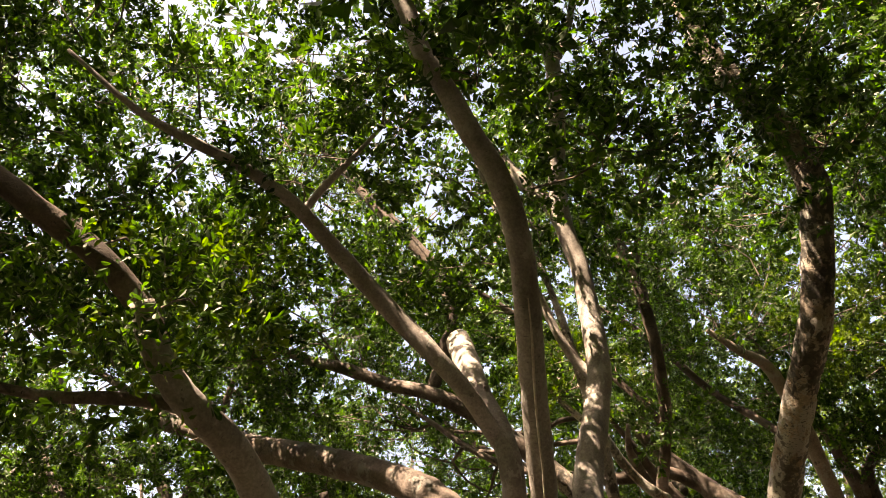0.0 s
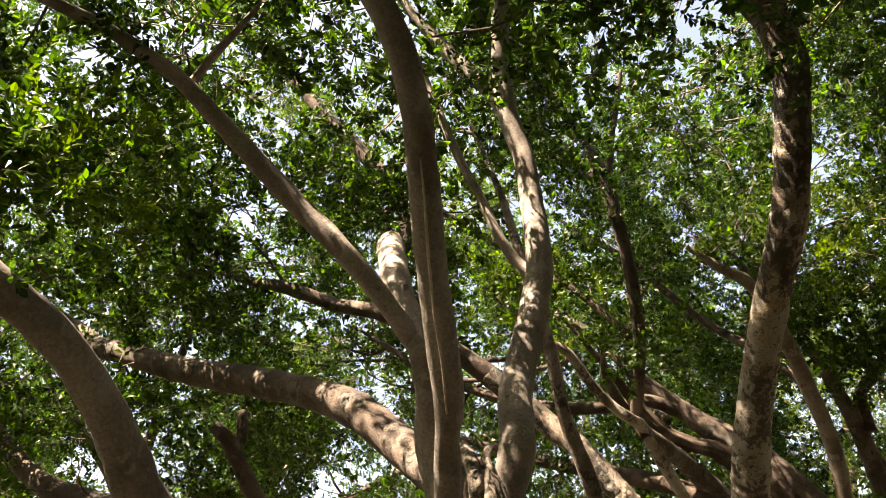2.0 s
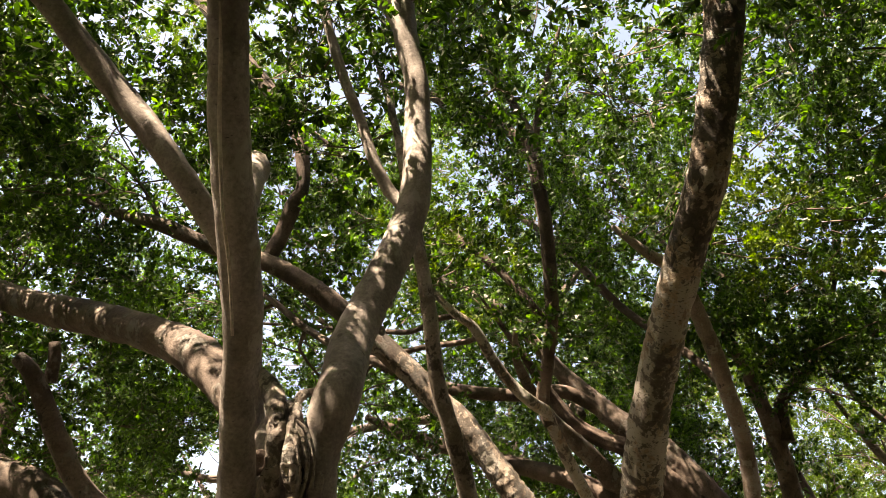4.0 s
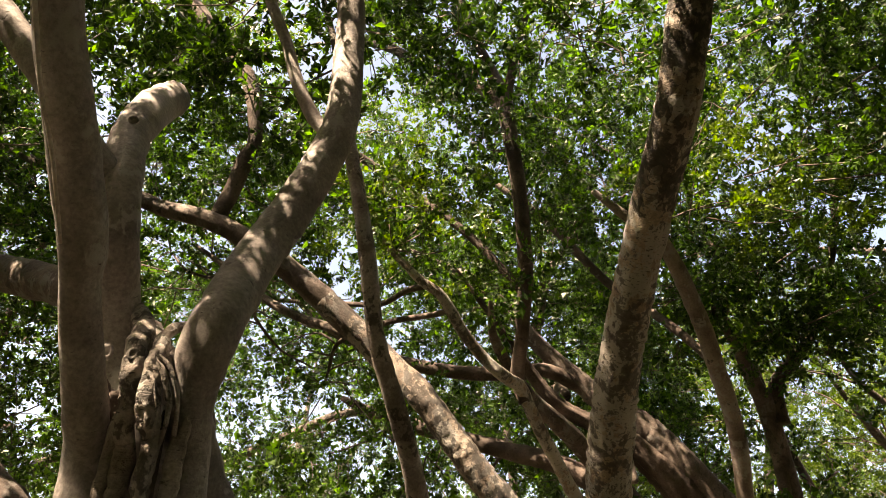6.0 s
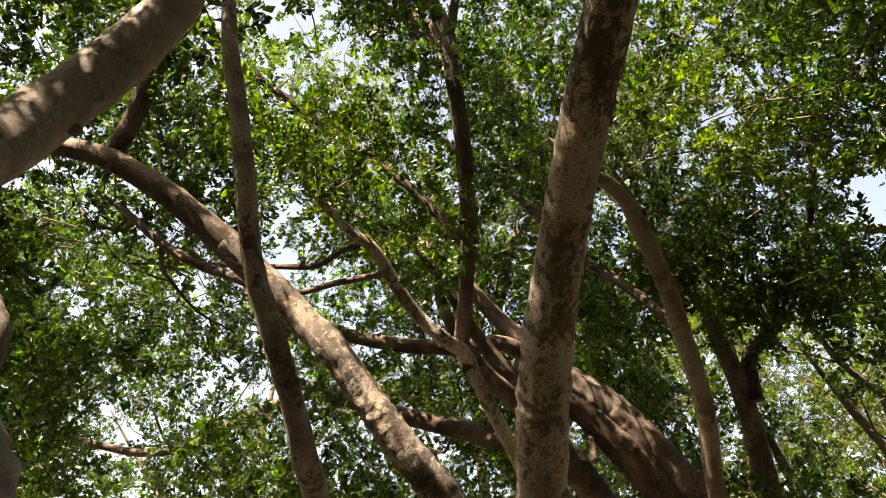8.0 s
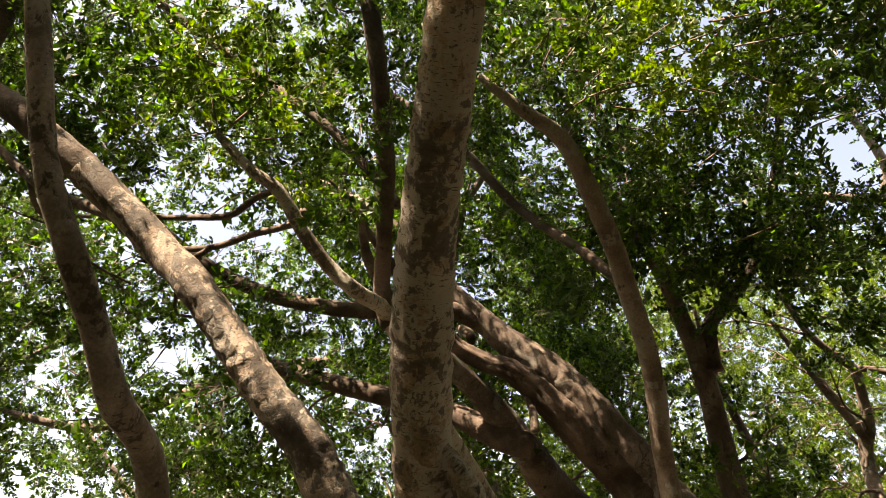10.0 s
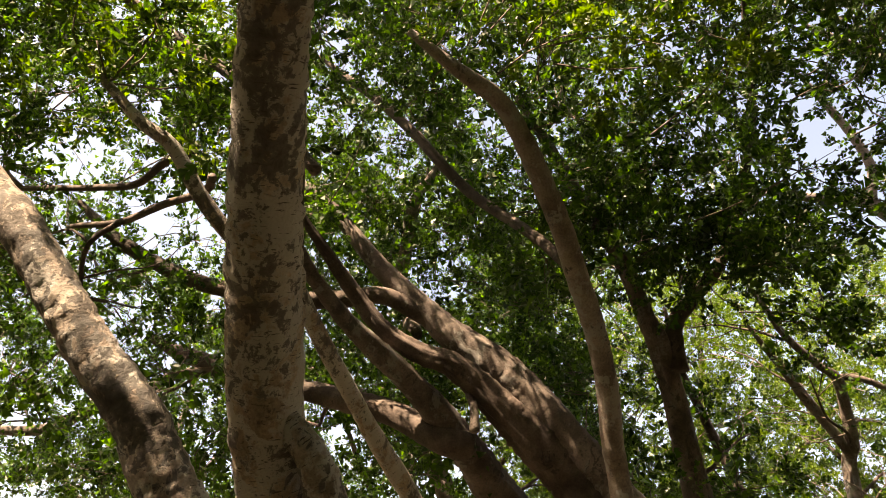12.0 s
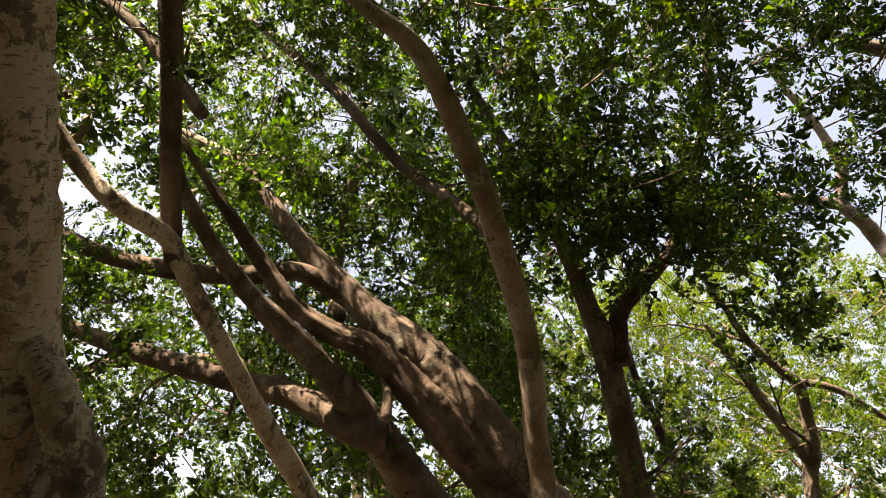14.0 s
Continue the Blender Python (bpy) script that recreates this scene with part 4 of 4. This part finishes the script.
BOUGHS_AT_THE_BACK = [
    (-3.6, 16.2, 6), (-1.4, 16.4, 7.5), (2.7, 15.9, 8.7), (3.4, 16.8, 10), (4.5, 16, 8.5), (5, 16.8, 10), (3.4, 16.3, 8.1), (4.5, 18, 8.3),
    (2.3, 16.6, 7.7), (5.7, 18.4, 7.7), (5.2, 17.5, 6.4), (6.5, 18.9, 7), (7, 17.2, 6.8), (6.2, 19.5, 6.2), (8.2, 17.7, 6), (7.6, 19.4, 6.2),
    (3.6, 9.6, 8.5), (4.8, 10.2, 9.5), (5.6, 9.6, 8.6), (7.1, 10.6, 9)]
# clumps added mostly up the sun's line, to shade the old tree's stems
BOUGHS_OVER_THE_OLD_TREE = [(-0.3, 12.8, 7.8), (0.4, 13.4, 8.5), (0.2, 12.6, 8.3), (3.4, 12.7, 9.1), (2.6, 12.7, 9.9), (4.2, 12.8, 8.4), (3.8, 12.4, 9.2), (3.0, 13.0, 9.5), (4.5, 12.6, 8.9), (3.5, 13.3, 8.6), (2.2, 12.4, 10.4)]
BOUGHS_OVER_THE_FUSED_TREE = [
    (-1.3, 9.9, 7.4), (-1.5, 9.7, 6.6), (-0.7, 10.1, 8.3), (-1.8, 11.4, 7.9), (-1.1, 11.8, 8.7), (0.1, 11.1, 6.8), (0.6, 11.3, 7.6), (-0.7, 11.4, 8.1), (-2.2, 6.3, 9.3), (-3.2, 7.0, 9.6), (-2.0, 9.2, 7.3), (-1.1, 9.6, 8.0), (-1.4, 10.5, 7.3), (-2.3, 10.4, 6.2), (-2.3, 9.5, 6.4)]
for at in SUNLIT_BOUGHS[5:8] + SUNLIT_BOUGHS[9:] + BOUGHS_OVER_THE_OLD_TREE + BOUGHS_OVER_THE_FUSED_TREE + BOUGHS_BY_THE_WALK + BOUGHS_FORKED_TREE + BOUGHS_BEFORE_THE_FORK + BOUGHS_BEYOND_THE_FORK + BOUGHS_AT_THE_BACK:
    CLUMPS.append(at)
# the sunlit rim of the grove and two tall crowns that stand over it, in the brighter leaf colour
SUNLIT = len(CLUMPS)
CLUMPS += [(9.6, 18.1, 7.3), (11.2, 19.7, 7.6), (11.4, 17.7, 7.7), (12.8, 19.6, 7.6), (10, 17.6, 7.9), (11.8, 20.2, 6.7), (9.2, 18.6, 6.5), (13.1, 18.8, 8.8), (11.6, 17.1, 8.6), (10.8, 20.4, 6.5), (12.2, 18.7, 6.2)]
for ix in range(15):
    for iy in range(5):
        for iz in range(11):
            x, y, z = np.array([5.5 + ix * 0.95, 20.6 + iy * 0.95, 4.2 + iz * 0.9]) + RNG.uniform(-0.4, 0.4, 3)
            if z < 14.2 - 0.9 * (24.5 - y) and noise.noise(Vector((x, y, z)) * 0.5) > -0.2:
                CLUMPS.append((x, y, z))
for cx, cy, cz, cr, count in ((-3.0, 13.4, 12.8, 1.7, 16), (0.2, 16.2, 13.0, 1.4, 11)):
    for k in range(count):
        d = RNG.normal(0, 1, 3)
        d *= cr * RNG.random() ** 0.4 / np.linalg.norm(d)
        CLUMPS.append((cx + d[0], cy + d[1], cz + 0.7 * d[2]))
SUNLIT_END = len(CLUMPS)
# leaf clumps added all round, out of the walk's view, to shade the grove and close it
WIDE = 1.7
for ix in range(-14, 15):
    for iy in range(-14, 15):
        x, y = 3 + ix * WIDE, 9 + iy * WIDE
        R = math.hypot(x - 3, y - 9)
        inside = abs(x - 3.2 - 0.06 * y) < 6.5 + 0.55 * max(y, 0) and -7 < y < 29
        if R > 24 or inside:
            continue
        for z in (5.6, 7.2, 8.8) if R < 20 else (0.8, 2.6, 4.4, 6.2, 8.0):
            if noise.noise(Vector((x, y, z)) * 0.4) > -0.5:
                CLUMPS.append((x + RNG.uniform(-0.6, 0.6), y + RNG.uniform(-0.6, 0.6), z + RNG.uniform(-0.6, 0.6)))
for k in range(300):
    a = 2 * math.pi * k / 300
    R = RNG.uniform(22.5, 27)
    CLUMPS.append((3 + R * math.cos(a), 9 + R * math.sin(a), RNG.uniform(0.6, 4.6)))
CLUMPS = np.array(CLUMPS)

SAMPLES = []
for k, t in enumerate(Tree.all):
    for limb in t.limbs:
        for a, b in zip(limb[:-1], limb[1:]):
            for u in (0, 0.5):
                SAMPLES.append((*(a + (b - a) * u), k))
SAMPLES = np.array(SAMPLES)
SAMPLES = SAMPLES[SAMPLES[:, 2] > 3.0]
near = ((CLUMPS[:, None, :] - SAMPLES[None, :, :3]) ** 2).sum(2)
hit = near.argmin(1)
OWNER = SAMPLES[hit, 3].astype(int)
# each clump hangs on one of the limb points round it, not always on the nearest
near[:, :] += np.where(SAMPLES[None, :, 3] == OWNER[:, None], 0, 1e6)
near *= RNG.uniform(0.5, 2.2, near.shape)
ROOT = SAMPLES[near.argmin(1), :3]

# gaps cut along the camera's lines of sight to sky: start, direction, half width
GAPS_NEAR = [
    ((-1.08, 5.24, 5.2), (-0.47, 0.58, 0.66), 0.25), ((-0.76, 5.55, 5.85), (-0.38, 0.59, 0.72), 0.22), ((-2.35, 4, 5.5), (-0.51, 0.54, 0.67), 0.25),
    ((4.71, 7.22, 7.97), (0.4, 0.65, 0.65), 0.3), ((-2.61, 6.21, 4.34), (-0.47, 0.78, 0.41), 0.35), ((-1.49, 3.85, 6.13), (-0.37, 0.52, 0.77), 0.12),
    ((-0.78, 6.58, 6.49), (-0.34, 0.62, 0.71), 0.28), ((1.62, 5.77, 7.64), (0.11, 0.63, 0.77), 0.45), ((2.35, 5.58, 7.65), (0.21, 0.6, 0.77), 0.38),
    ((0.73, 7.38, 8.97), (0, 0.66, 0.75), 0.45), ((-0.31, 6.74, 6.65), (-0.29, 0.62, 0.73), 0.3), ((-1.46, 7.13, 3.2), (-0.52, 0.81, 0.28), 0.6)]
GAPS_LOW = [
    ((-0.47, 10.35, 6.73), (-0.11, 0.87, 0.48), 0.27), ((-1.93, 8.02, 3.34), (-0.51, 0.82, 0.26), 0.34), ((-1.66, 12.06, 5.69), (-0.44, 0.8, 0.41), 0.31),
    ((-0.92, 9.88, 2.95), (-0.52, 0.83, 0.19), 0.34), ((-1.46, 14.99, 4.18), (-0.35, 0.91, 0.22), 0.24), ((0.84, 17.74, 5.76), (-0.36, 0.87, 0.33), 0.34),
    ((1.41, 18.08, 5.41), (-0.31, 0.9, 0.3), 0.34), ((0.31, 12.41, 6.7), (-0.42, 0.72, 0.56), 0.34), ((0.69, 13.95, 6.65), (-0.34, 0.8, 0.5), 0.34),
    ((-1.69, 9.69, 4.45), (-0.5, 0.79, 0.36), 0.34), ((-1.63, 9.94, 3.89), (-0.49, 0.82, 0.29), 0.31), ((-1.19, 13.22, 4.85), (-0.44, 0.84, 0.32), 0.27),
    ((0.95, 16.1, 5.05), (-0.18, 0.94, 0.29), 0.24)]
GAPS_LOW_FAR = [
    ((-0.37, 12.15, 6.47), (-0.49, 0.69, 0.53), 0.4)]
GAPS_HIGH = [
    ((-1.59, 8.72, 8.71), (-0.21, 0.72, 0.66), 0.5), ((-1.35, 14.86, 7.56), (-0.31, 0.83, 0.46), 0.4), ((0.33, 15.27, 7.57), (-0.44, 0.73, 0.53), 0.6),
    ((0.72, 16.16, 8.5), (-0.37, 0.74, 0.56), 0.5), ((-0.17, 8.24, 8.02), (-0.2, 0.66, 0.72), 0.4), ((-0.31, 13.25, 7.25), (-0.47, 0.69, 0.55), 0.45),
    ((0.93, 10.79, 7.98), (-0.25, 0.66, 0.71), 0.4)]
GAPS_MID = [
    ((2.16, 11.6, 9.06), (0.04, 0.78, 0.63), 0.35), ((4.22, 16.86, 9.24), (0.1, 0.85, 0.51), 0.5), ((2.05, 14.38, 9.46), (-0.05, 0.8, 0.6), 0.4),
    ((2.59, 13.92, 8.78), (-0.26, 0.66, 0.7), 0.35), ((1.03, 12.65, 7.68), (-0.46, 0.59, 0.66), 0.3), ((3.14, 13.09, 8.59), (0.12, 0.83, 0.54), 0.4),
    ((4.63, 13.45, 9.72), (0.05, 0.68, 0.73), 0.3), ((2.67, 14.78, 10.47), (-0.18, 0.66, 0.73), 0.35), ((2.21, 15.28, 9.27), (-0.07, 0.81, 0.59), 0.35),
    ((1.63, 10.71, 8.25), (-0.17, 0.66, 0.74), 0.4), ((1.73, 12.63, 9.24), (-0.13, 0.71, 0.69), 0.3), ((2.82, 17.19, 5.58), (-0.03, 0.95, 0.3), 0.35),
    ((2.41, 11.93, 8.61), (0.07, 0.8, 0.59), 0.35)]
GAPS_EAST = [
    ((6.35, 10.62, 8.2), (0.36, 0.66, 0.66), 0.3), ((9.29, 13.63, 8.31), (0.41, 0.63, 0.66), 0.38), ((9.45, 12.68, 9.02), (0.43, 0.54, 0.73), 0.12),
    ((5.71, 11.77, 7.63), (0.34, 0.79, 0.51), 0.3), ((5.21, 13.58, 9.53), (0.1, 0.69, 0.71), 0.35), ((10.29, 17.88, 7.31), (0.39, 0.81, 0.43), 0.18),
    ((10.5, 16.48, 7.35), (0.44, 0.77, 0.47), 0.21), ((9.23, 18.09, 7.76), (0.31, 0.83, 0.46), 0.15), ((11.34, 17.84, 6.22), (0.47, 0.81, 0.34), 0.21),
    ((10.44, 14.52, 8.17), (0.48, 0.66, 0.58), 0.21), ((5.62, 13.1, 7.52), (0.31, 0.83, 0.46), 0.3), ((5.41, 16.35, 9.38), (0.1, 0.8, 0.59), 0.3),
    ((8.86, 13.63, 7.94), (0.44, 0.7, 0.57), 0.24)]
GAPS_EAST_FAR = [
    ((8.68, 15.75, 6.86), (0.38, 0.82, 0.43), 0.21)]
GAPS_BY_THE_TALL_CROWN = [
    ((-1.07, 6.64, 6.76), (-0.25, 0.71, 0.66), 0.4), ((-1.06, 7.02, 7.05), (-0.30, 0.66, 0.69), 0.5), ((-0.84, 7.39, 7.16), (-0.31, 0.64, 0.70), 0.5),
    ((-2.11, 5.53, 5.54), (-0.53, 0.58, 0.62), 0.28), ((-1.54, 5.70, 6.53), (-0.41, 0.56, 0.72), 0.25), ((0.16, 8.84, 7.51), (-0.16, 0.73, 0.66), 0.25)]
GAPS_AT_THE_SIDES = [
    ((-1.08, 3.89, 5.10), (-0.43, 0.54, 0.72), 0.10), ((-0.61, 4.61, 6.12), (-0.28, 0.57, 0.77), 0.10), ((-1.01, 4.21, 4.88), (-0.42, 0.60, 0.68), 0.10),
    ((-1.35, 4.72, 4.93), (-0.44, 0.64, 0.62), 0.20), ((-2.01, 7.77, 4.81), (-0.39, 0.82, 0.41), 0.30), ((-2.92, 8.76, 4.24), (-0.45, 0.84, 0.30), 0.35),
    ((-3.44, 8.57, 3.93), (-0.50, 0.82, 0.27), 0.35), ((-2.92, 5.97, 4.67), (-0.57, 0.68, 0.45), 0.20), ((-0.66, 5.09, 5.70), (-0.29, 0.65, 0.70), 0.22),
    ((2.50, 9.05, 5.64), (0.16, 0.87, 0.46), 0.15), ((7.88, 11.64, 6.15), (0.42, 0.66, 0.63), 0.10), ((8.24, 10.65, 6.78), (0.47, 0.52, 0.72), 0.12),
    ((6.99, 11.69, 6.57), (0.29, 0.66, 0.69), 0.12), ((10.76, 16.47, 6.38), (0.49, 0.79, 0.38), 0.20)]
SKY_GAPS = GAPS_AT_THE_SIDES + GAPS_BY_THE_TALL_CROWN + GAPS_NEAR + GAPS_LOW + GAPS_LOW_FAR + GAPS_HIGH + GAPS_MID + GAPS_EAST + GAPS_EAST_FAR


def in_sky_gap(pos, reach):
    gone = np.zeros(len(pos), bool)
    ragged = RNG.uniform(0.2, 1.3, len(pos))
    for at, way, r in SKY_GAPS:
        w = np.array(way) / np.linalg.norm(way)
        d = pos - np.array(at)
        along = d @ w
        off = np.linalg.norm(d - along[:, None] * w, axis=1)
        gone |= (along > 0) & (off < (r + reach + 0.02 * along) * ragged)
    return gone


def in_shaft(pos):
    """Chinks between the upper boughs that let the sun in on the lower ones."""
    s = np.array(SUN_TO)
    a = np.cross(s, (0, 1, 0))
    a /= np.linalg.norm(a)
    b = np.cross(s, a)
    u, v = pos @ a, pos @ b
    chink = np.array([noise.noise(Vector((p * 1.15, q * 1.15, 3.7))) + 0.5 * noise.noise(Vector((p * 2.9, q * 2.9, 8.1))) for p, q in zip(u, v)])
    low = np.array([canopy_floor(x, y) for x, y in pos[:, :2]]) + 0.7
    # beyond the forked tree the roof is low and the sun reaches far down
    rim = (pos[:, 0] > 7.6) & (pos[:, 1] > 14.2)
    open_here = chink > np.where(rim, -0.24, np.where((pos[:, 0] < 0.4) & (pos[:, 1] < 12.4), 0.36, 0.22))
    shut = (pos[:, 0] > 2.2) & (pos[:, 0] < 4.3) & (pos[:, 1] > 11.6) & (pos[:, 1] < 13.6)
    return open_here & ~shut & (pos[:, 1] > 6.5) & (pos[:, 2] > np.where(rim, 5.4, low)) & (RNG.random(len(pos)) < 0.94)


SUN_ON_NEAR_TREES = [
    ((0.75, 7.5, 3.1), 0.3), ((-1.2, 4.4, 4.2), 0.3), ((-1.25, 4.25, 3.7), 0.26), ((-0.85, 4.9, 3.15), 0.26), ((-0.72, 5.4, 2.8), 0.2),
    ((0.4, 7.75, 3.45), 0.25), ((-1, 8, 3.4), 0.2), ((3.9, 7.4, 5.2), 0.12), ((1.62, 6.95, 5.15), 0.22), ((1.62, 6.93, 5.6), 0.2), ((1.6, 6.85, 6.0), 0.12),
    ((-0.05, 8.15, 4), 0.22), ((0.4, 7.2, 5.1), 0.1), ((1.8, 8.5, 3.7), 0.25), ((0.9, 6, 3), 0.16)]
SUN_ON_FAR_TREES = [
    ((1.35, 9.9, 4.65), 0.2), ((5.1, 14.5, 5.4), 0.24), ((2.8, 10.3, 3.1), 0.24), ((5.4, 10.3, 7.5), 0.9),
    ((1.4, 10.5, 7.1), 0.8), ((4.2, 13.6, 3.7), 0.3), 
    ((3.7, 13.1, 4.2), 0.2), ((3.2, 12.3, 4.9), 0.15)]
SUN_GAPS = SUN_ON_NEAR_TREES + SUN_ON_FAR_TREES


def in_sun_gap(pos, reach=0.0):
    gone = np.zeros(len(pos), bool)
    s = np.array(SUN_TO)
    # a few leaves stay in each gap, so that the light falls in flecks
    spared = RNG.random(len(pos)) < (0.15 if reach < 0.5 else 0.0)
    for at, r in SUN_GAPS:
        d = pos - np.array(at)
        along = d @ s
        off = np.linalg.norm(d - along[:, None] * s, axis=1)
        gone |= (along > 0.15) & (off < r * 1.15 + reach) & ~spared
    return gone


# leafy shoots that half hide the broken limb
SMALL_BOUGHS = [((-1.2, 4.05, 3.75), 0.28, 14), ((-1.5, 4.0, 3.95), 0.3, 14), ((-1.15, 4.35, 4.2), 0.45, 16), ((-1.7, 4.3, 4.15), 0.45, 26), ((-1.6, 4.5, 3.7), 0.4, 24),
                ((-1.14, 3.90, 3.98), 0.30, 10), ((-0.84, 4.38, 3.83), 0.22, 12), ((-1.24, 4.17, 3.31), 0.25, 14), ((-1.18, 4.58, 3.39), 0.20, 9), ((-1.36, 3.95, 3.89), 0.28, 8), ((-1.04, 4.43, 4.32), 0.25, 12)]
for k, t in enumerate(Tree.all):
    own = CLUMPS[OWNER == k]
    if not len(own):
        continue
    root = ROOT[OWNER == k]
    verts, faces, base = [], [], 0
    tv, tf, tb = [], [], 0
    # young: the leaves drawn in the brightened, sunlit colour
    young = []
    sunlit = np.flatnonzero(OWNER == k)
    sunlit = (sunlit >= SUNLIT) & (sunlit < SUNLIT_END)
    out = np.hypot(own[:, 0] - 3, own[:, 1] - 9)
    side = np.abs(own[:, 0] - 3.2 - 0.06 * own[:, 1]) > 6.6 + 0.55 * np.maximum(own[:, 1], 0)
    steep = own[:, 2] - 1.6 > 1.8 * np.hypot(own[:, 0] - 0.7, own[:, 1] - 0.7)
    low = own[:, 2] - 1.75 < 0.2 * np.hypot(own[:, 0] - 5.2, own[:, 1] - 7.3)
    zone = np.where(steep, 2, np.where((out > 22) | side | (own[:, 0] > 9.0 + 0.9 * np.maximum(own[:, 1] - 7.3, 0)) | (own[:, 1] < -7), 3, np.where(own[:, 1] < 2.5, 2, np.where((own[:, 1] > 15.0) | (np.abs(own[:, 0] - 3) > 8) | (own[:, 2] > 9.9), 1, 0))))
    zone = np.where((zone == 3) & (own[:, 1] > 8), 5, zone)
    lit_bough = ((own[:, None, :] - np.array(SUNLIT_BOUGHS)[None]) ** 2).sum(2).min(1) < 0.16
    zone = np.where(sunlit | lit_bough, 4, np.where(low & (own[:, 1] > 8), -1, zone))
    for kind in range(6):
        c, rt = own[zone == kind], root[zone == kind]
        if not len(c):
            continue
        # tufts in a clump, shoots in a tuft, size of the leaves, reach of the clump
        per, each, scale, radius = ((14, 5, 0.83, 0.72), (11, 5, 0.79, 0.8), (4, 4, 3.0, 0.85), (2, 4, 5.6, 1.2), (9, 5, 0.84, 0.74), (6, 4, 2.4, 1.2))[kind]
        pos, dirs, ctr, hub = tufts(c, per, radius, each)
        if kind == 4:
            keep = ~in_sun_gap(pos, 0.05)
        else:
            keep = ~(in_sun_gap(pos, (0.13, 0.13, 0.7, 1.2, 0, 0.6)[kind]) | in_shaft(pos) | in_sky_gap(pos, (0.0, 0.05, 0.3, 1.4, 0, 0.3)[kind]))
        pos, dirs, ctr, hub = pos[keep], dirs[keep], ctr[keep], hub[keep]
        m = len(pos)
        if not m:
            continue
        grade = np.where((ctr[:, 1] < 7.4) & (ctr[:, 2] < 6.6), 1, 0) if kind == 0 else np.where((ctr[:, 1] < 17.5) & ((kind == 1) | (kind == 4)), 0, 3)
        for fine in (0, 1, 2, 3):
            sel = grade == fine
            if sel.any():
                v, f = place_sprays(pos[sel], dirs[sel], scale * np.where((ctr[sel, 1] > 9.5) & (kind == 0), 0.8, 1.0) * RNG.uniform(0.8, 1.2, sel.sum()), fine)
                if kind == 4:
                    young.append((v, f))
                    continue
                verts.append(v)
                faces.append(f + base)
                base += len(v)
        if kind < 2:
            # larger filler leaves in the heart of each clump, added to block light
            heart = 13
            n = len(c) * heart
            off = RNG.normal(0, 1, (n, 3))
            off *= (RNG.random((n, 1)) ** 0.6 * radius * 0.6) / np.linalg.norm(off, axis=1)[:, None]
            off[:, 2] = off[:, 2] * 0.6
            at = np.repeat(c, heart, 0) + off
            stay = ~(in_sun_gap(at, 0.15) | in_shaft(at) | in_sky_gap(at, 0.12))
            if stay.any():
                at, way = at[stay], (off + RNG.normal(0, 0.3, (n, 3)))[stay]
                near_eye = (at[:, 1] < 13) & (at[:, 2] < 9)
                for sel, grade_of, big in ((near_eye, 0, 1.3), (~near_eye, 3, 1.6)):
                    if sel.any():
                        v, f = place_sprays(at[sel], way[sel], big * RNG.uniform(0.8, 1.2, sel.sum()), grade_of)
                        verts.append(v)
                        faces.append(f + base)
                        base += len(v)
        if kind in (3, 5):
            continue
        # twigs: one from a limb to the clump, and some inside it
        d = rt - c
        far = np.linalg.norm(d, axis=1)[:, None]
        st = c + d * np.minimum(1, 1.1 / (far + 1e-6))
        v, f = thin_tubes(st, c, np.full(len(c), 0.012), np.full(len(c), 0.006), RNG.normal(0, 0.12, (len(c), 3)))
        tv.append(v)
        tf.append(f + tb)
        tb += len(v)
        if kind < 2:
            sel = np.arange(m) % 9 == 0
            v, f = thin_tubes(ctr[sel], hub[sel], np.full(sel.sum(), 0.007), np.full(sel.sum(), 0.003), RNG.normal(0, 0.08, (sel.sum(), 3)))
            tv.append(v)
            tf.append(f + tb)
            tb += len(v)
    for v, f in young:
        tagged(mesh_object("crown", v - t.at, f, LEAF_SUNLIT, t.ob, smooth=False), "sunlit yellow-green leaves", kind="stuff")
    if not verts:
        continue
    crown = mesh_object("crown", np.vstack(verts) - t.at, np.vstack(faces), LEAF, t.ob, smooth=False)
    tagged(crown, "dense glossy dark green leaves", kind="stuff")
    if k == 1:
        near_crown = crown
    if tv:
        tw = mesh_object("twig_work", np.vstack(tv) - t.at, np.vstack(tf), TWIG, t.ob, uvs=np.vstack(tv)[:, :2])
        tagged(tw, "thin brown twigs", kind="stuff")

# the leafy shoots nearest to the walk, each a piece of its own
# every fifth shoot mesh has the leaf colour brightened as if sunlit
shoots = [mesh_object("leaf_shoot", v, f, (LEAF_SUNLIT if k % 5 == 1 else LEAF), near_crown, smooth=False) for k, (v, f) in enumerate(SPRAYS[2])]
for ob in shoots:
    ob.name = "leaf_shoot"
made = 0
for at, radius, count in SMALL_BOUGHS:
    off = RNG.normal(0, 1, (count, 3))
    off *= (RNG.random((count, 1)) ** 0.5 * radius) / np.linalg.norm(off, axis=1)[:, None]
    off = off[~in_sun_gap(np.array(at) + off) | (RNG.random(count) < 0.15)]
    rot = turned(off + RNG.normal(0, 0.3, off.shape), RNG.random(len(off)) * 6.28)
    for p, m in zip(np.array(at) + off - Tree.all[1].at, rot):
        ob = shoots[made] if made < 10 else new("leaf_shoot", shoots[made % 10].data)
        ob.parent = near_crown
        ob.matrix_local = Matrix.Translation(Vector(p)) @ Matrix([[float(x) for x in row] for row in m.T]).to_4x4() @ Matrix.Scale(float(RNG.uniform(0.65, 0.95)), 4)
        made += 1
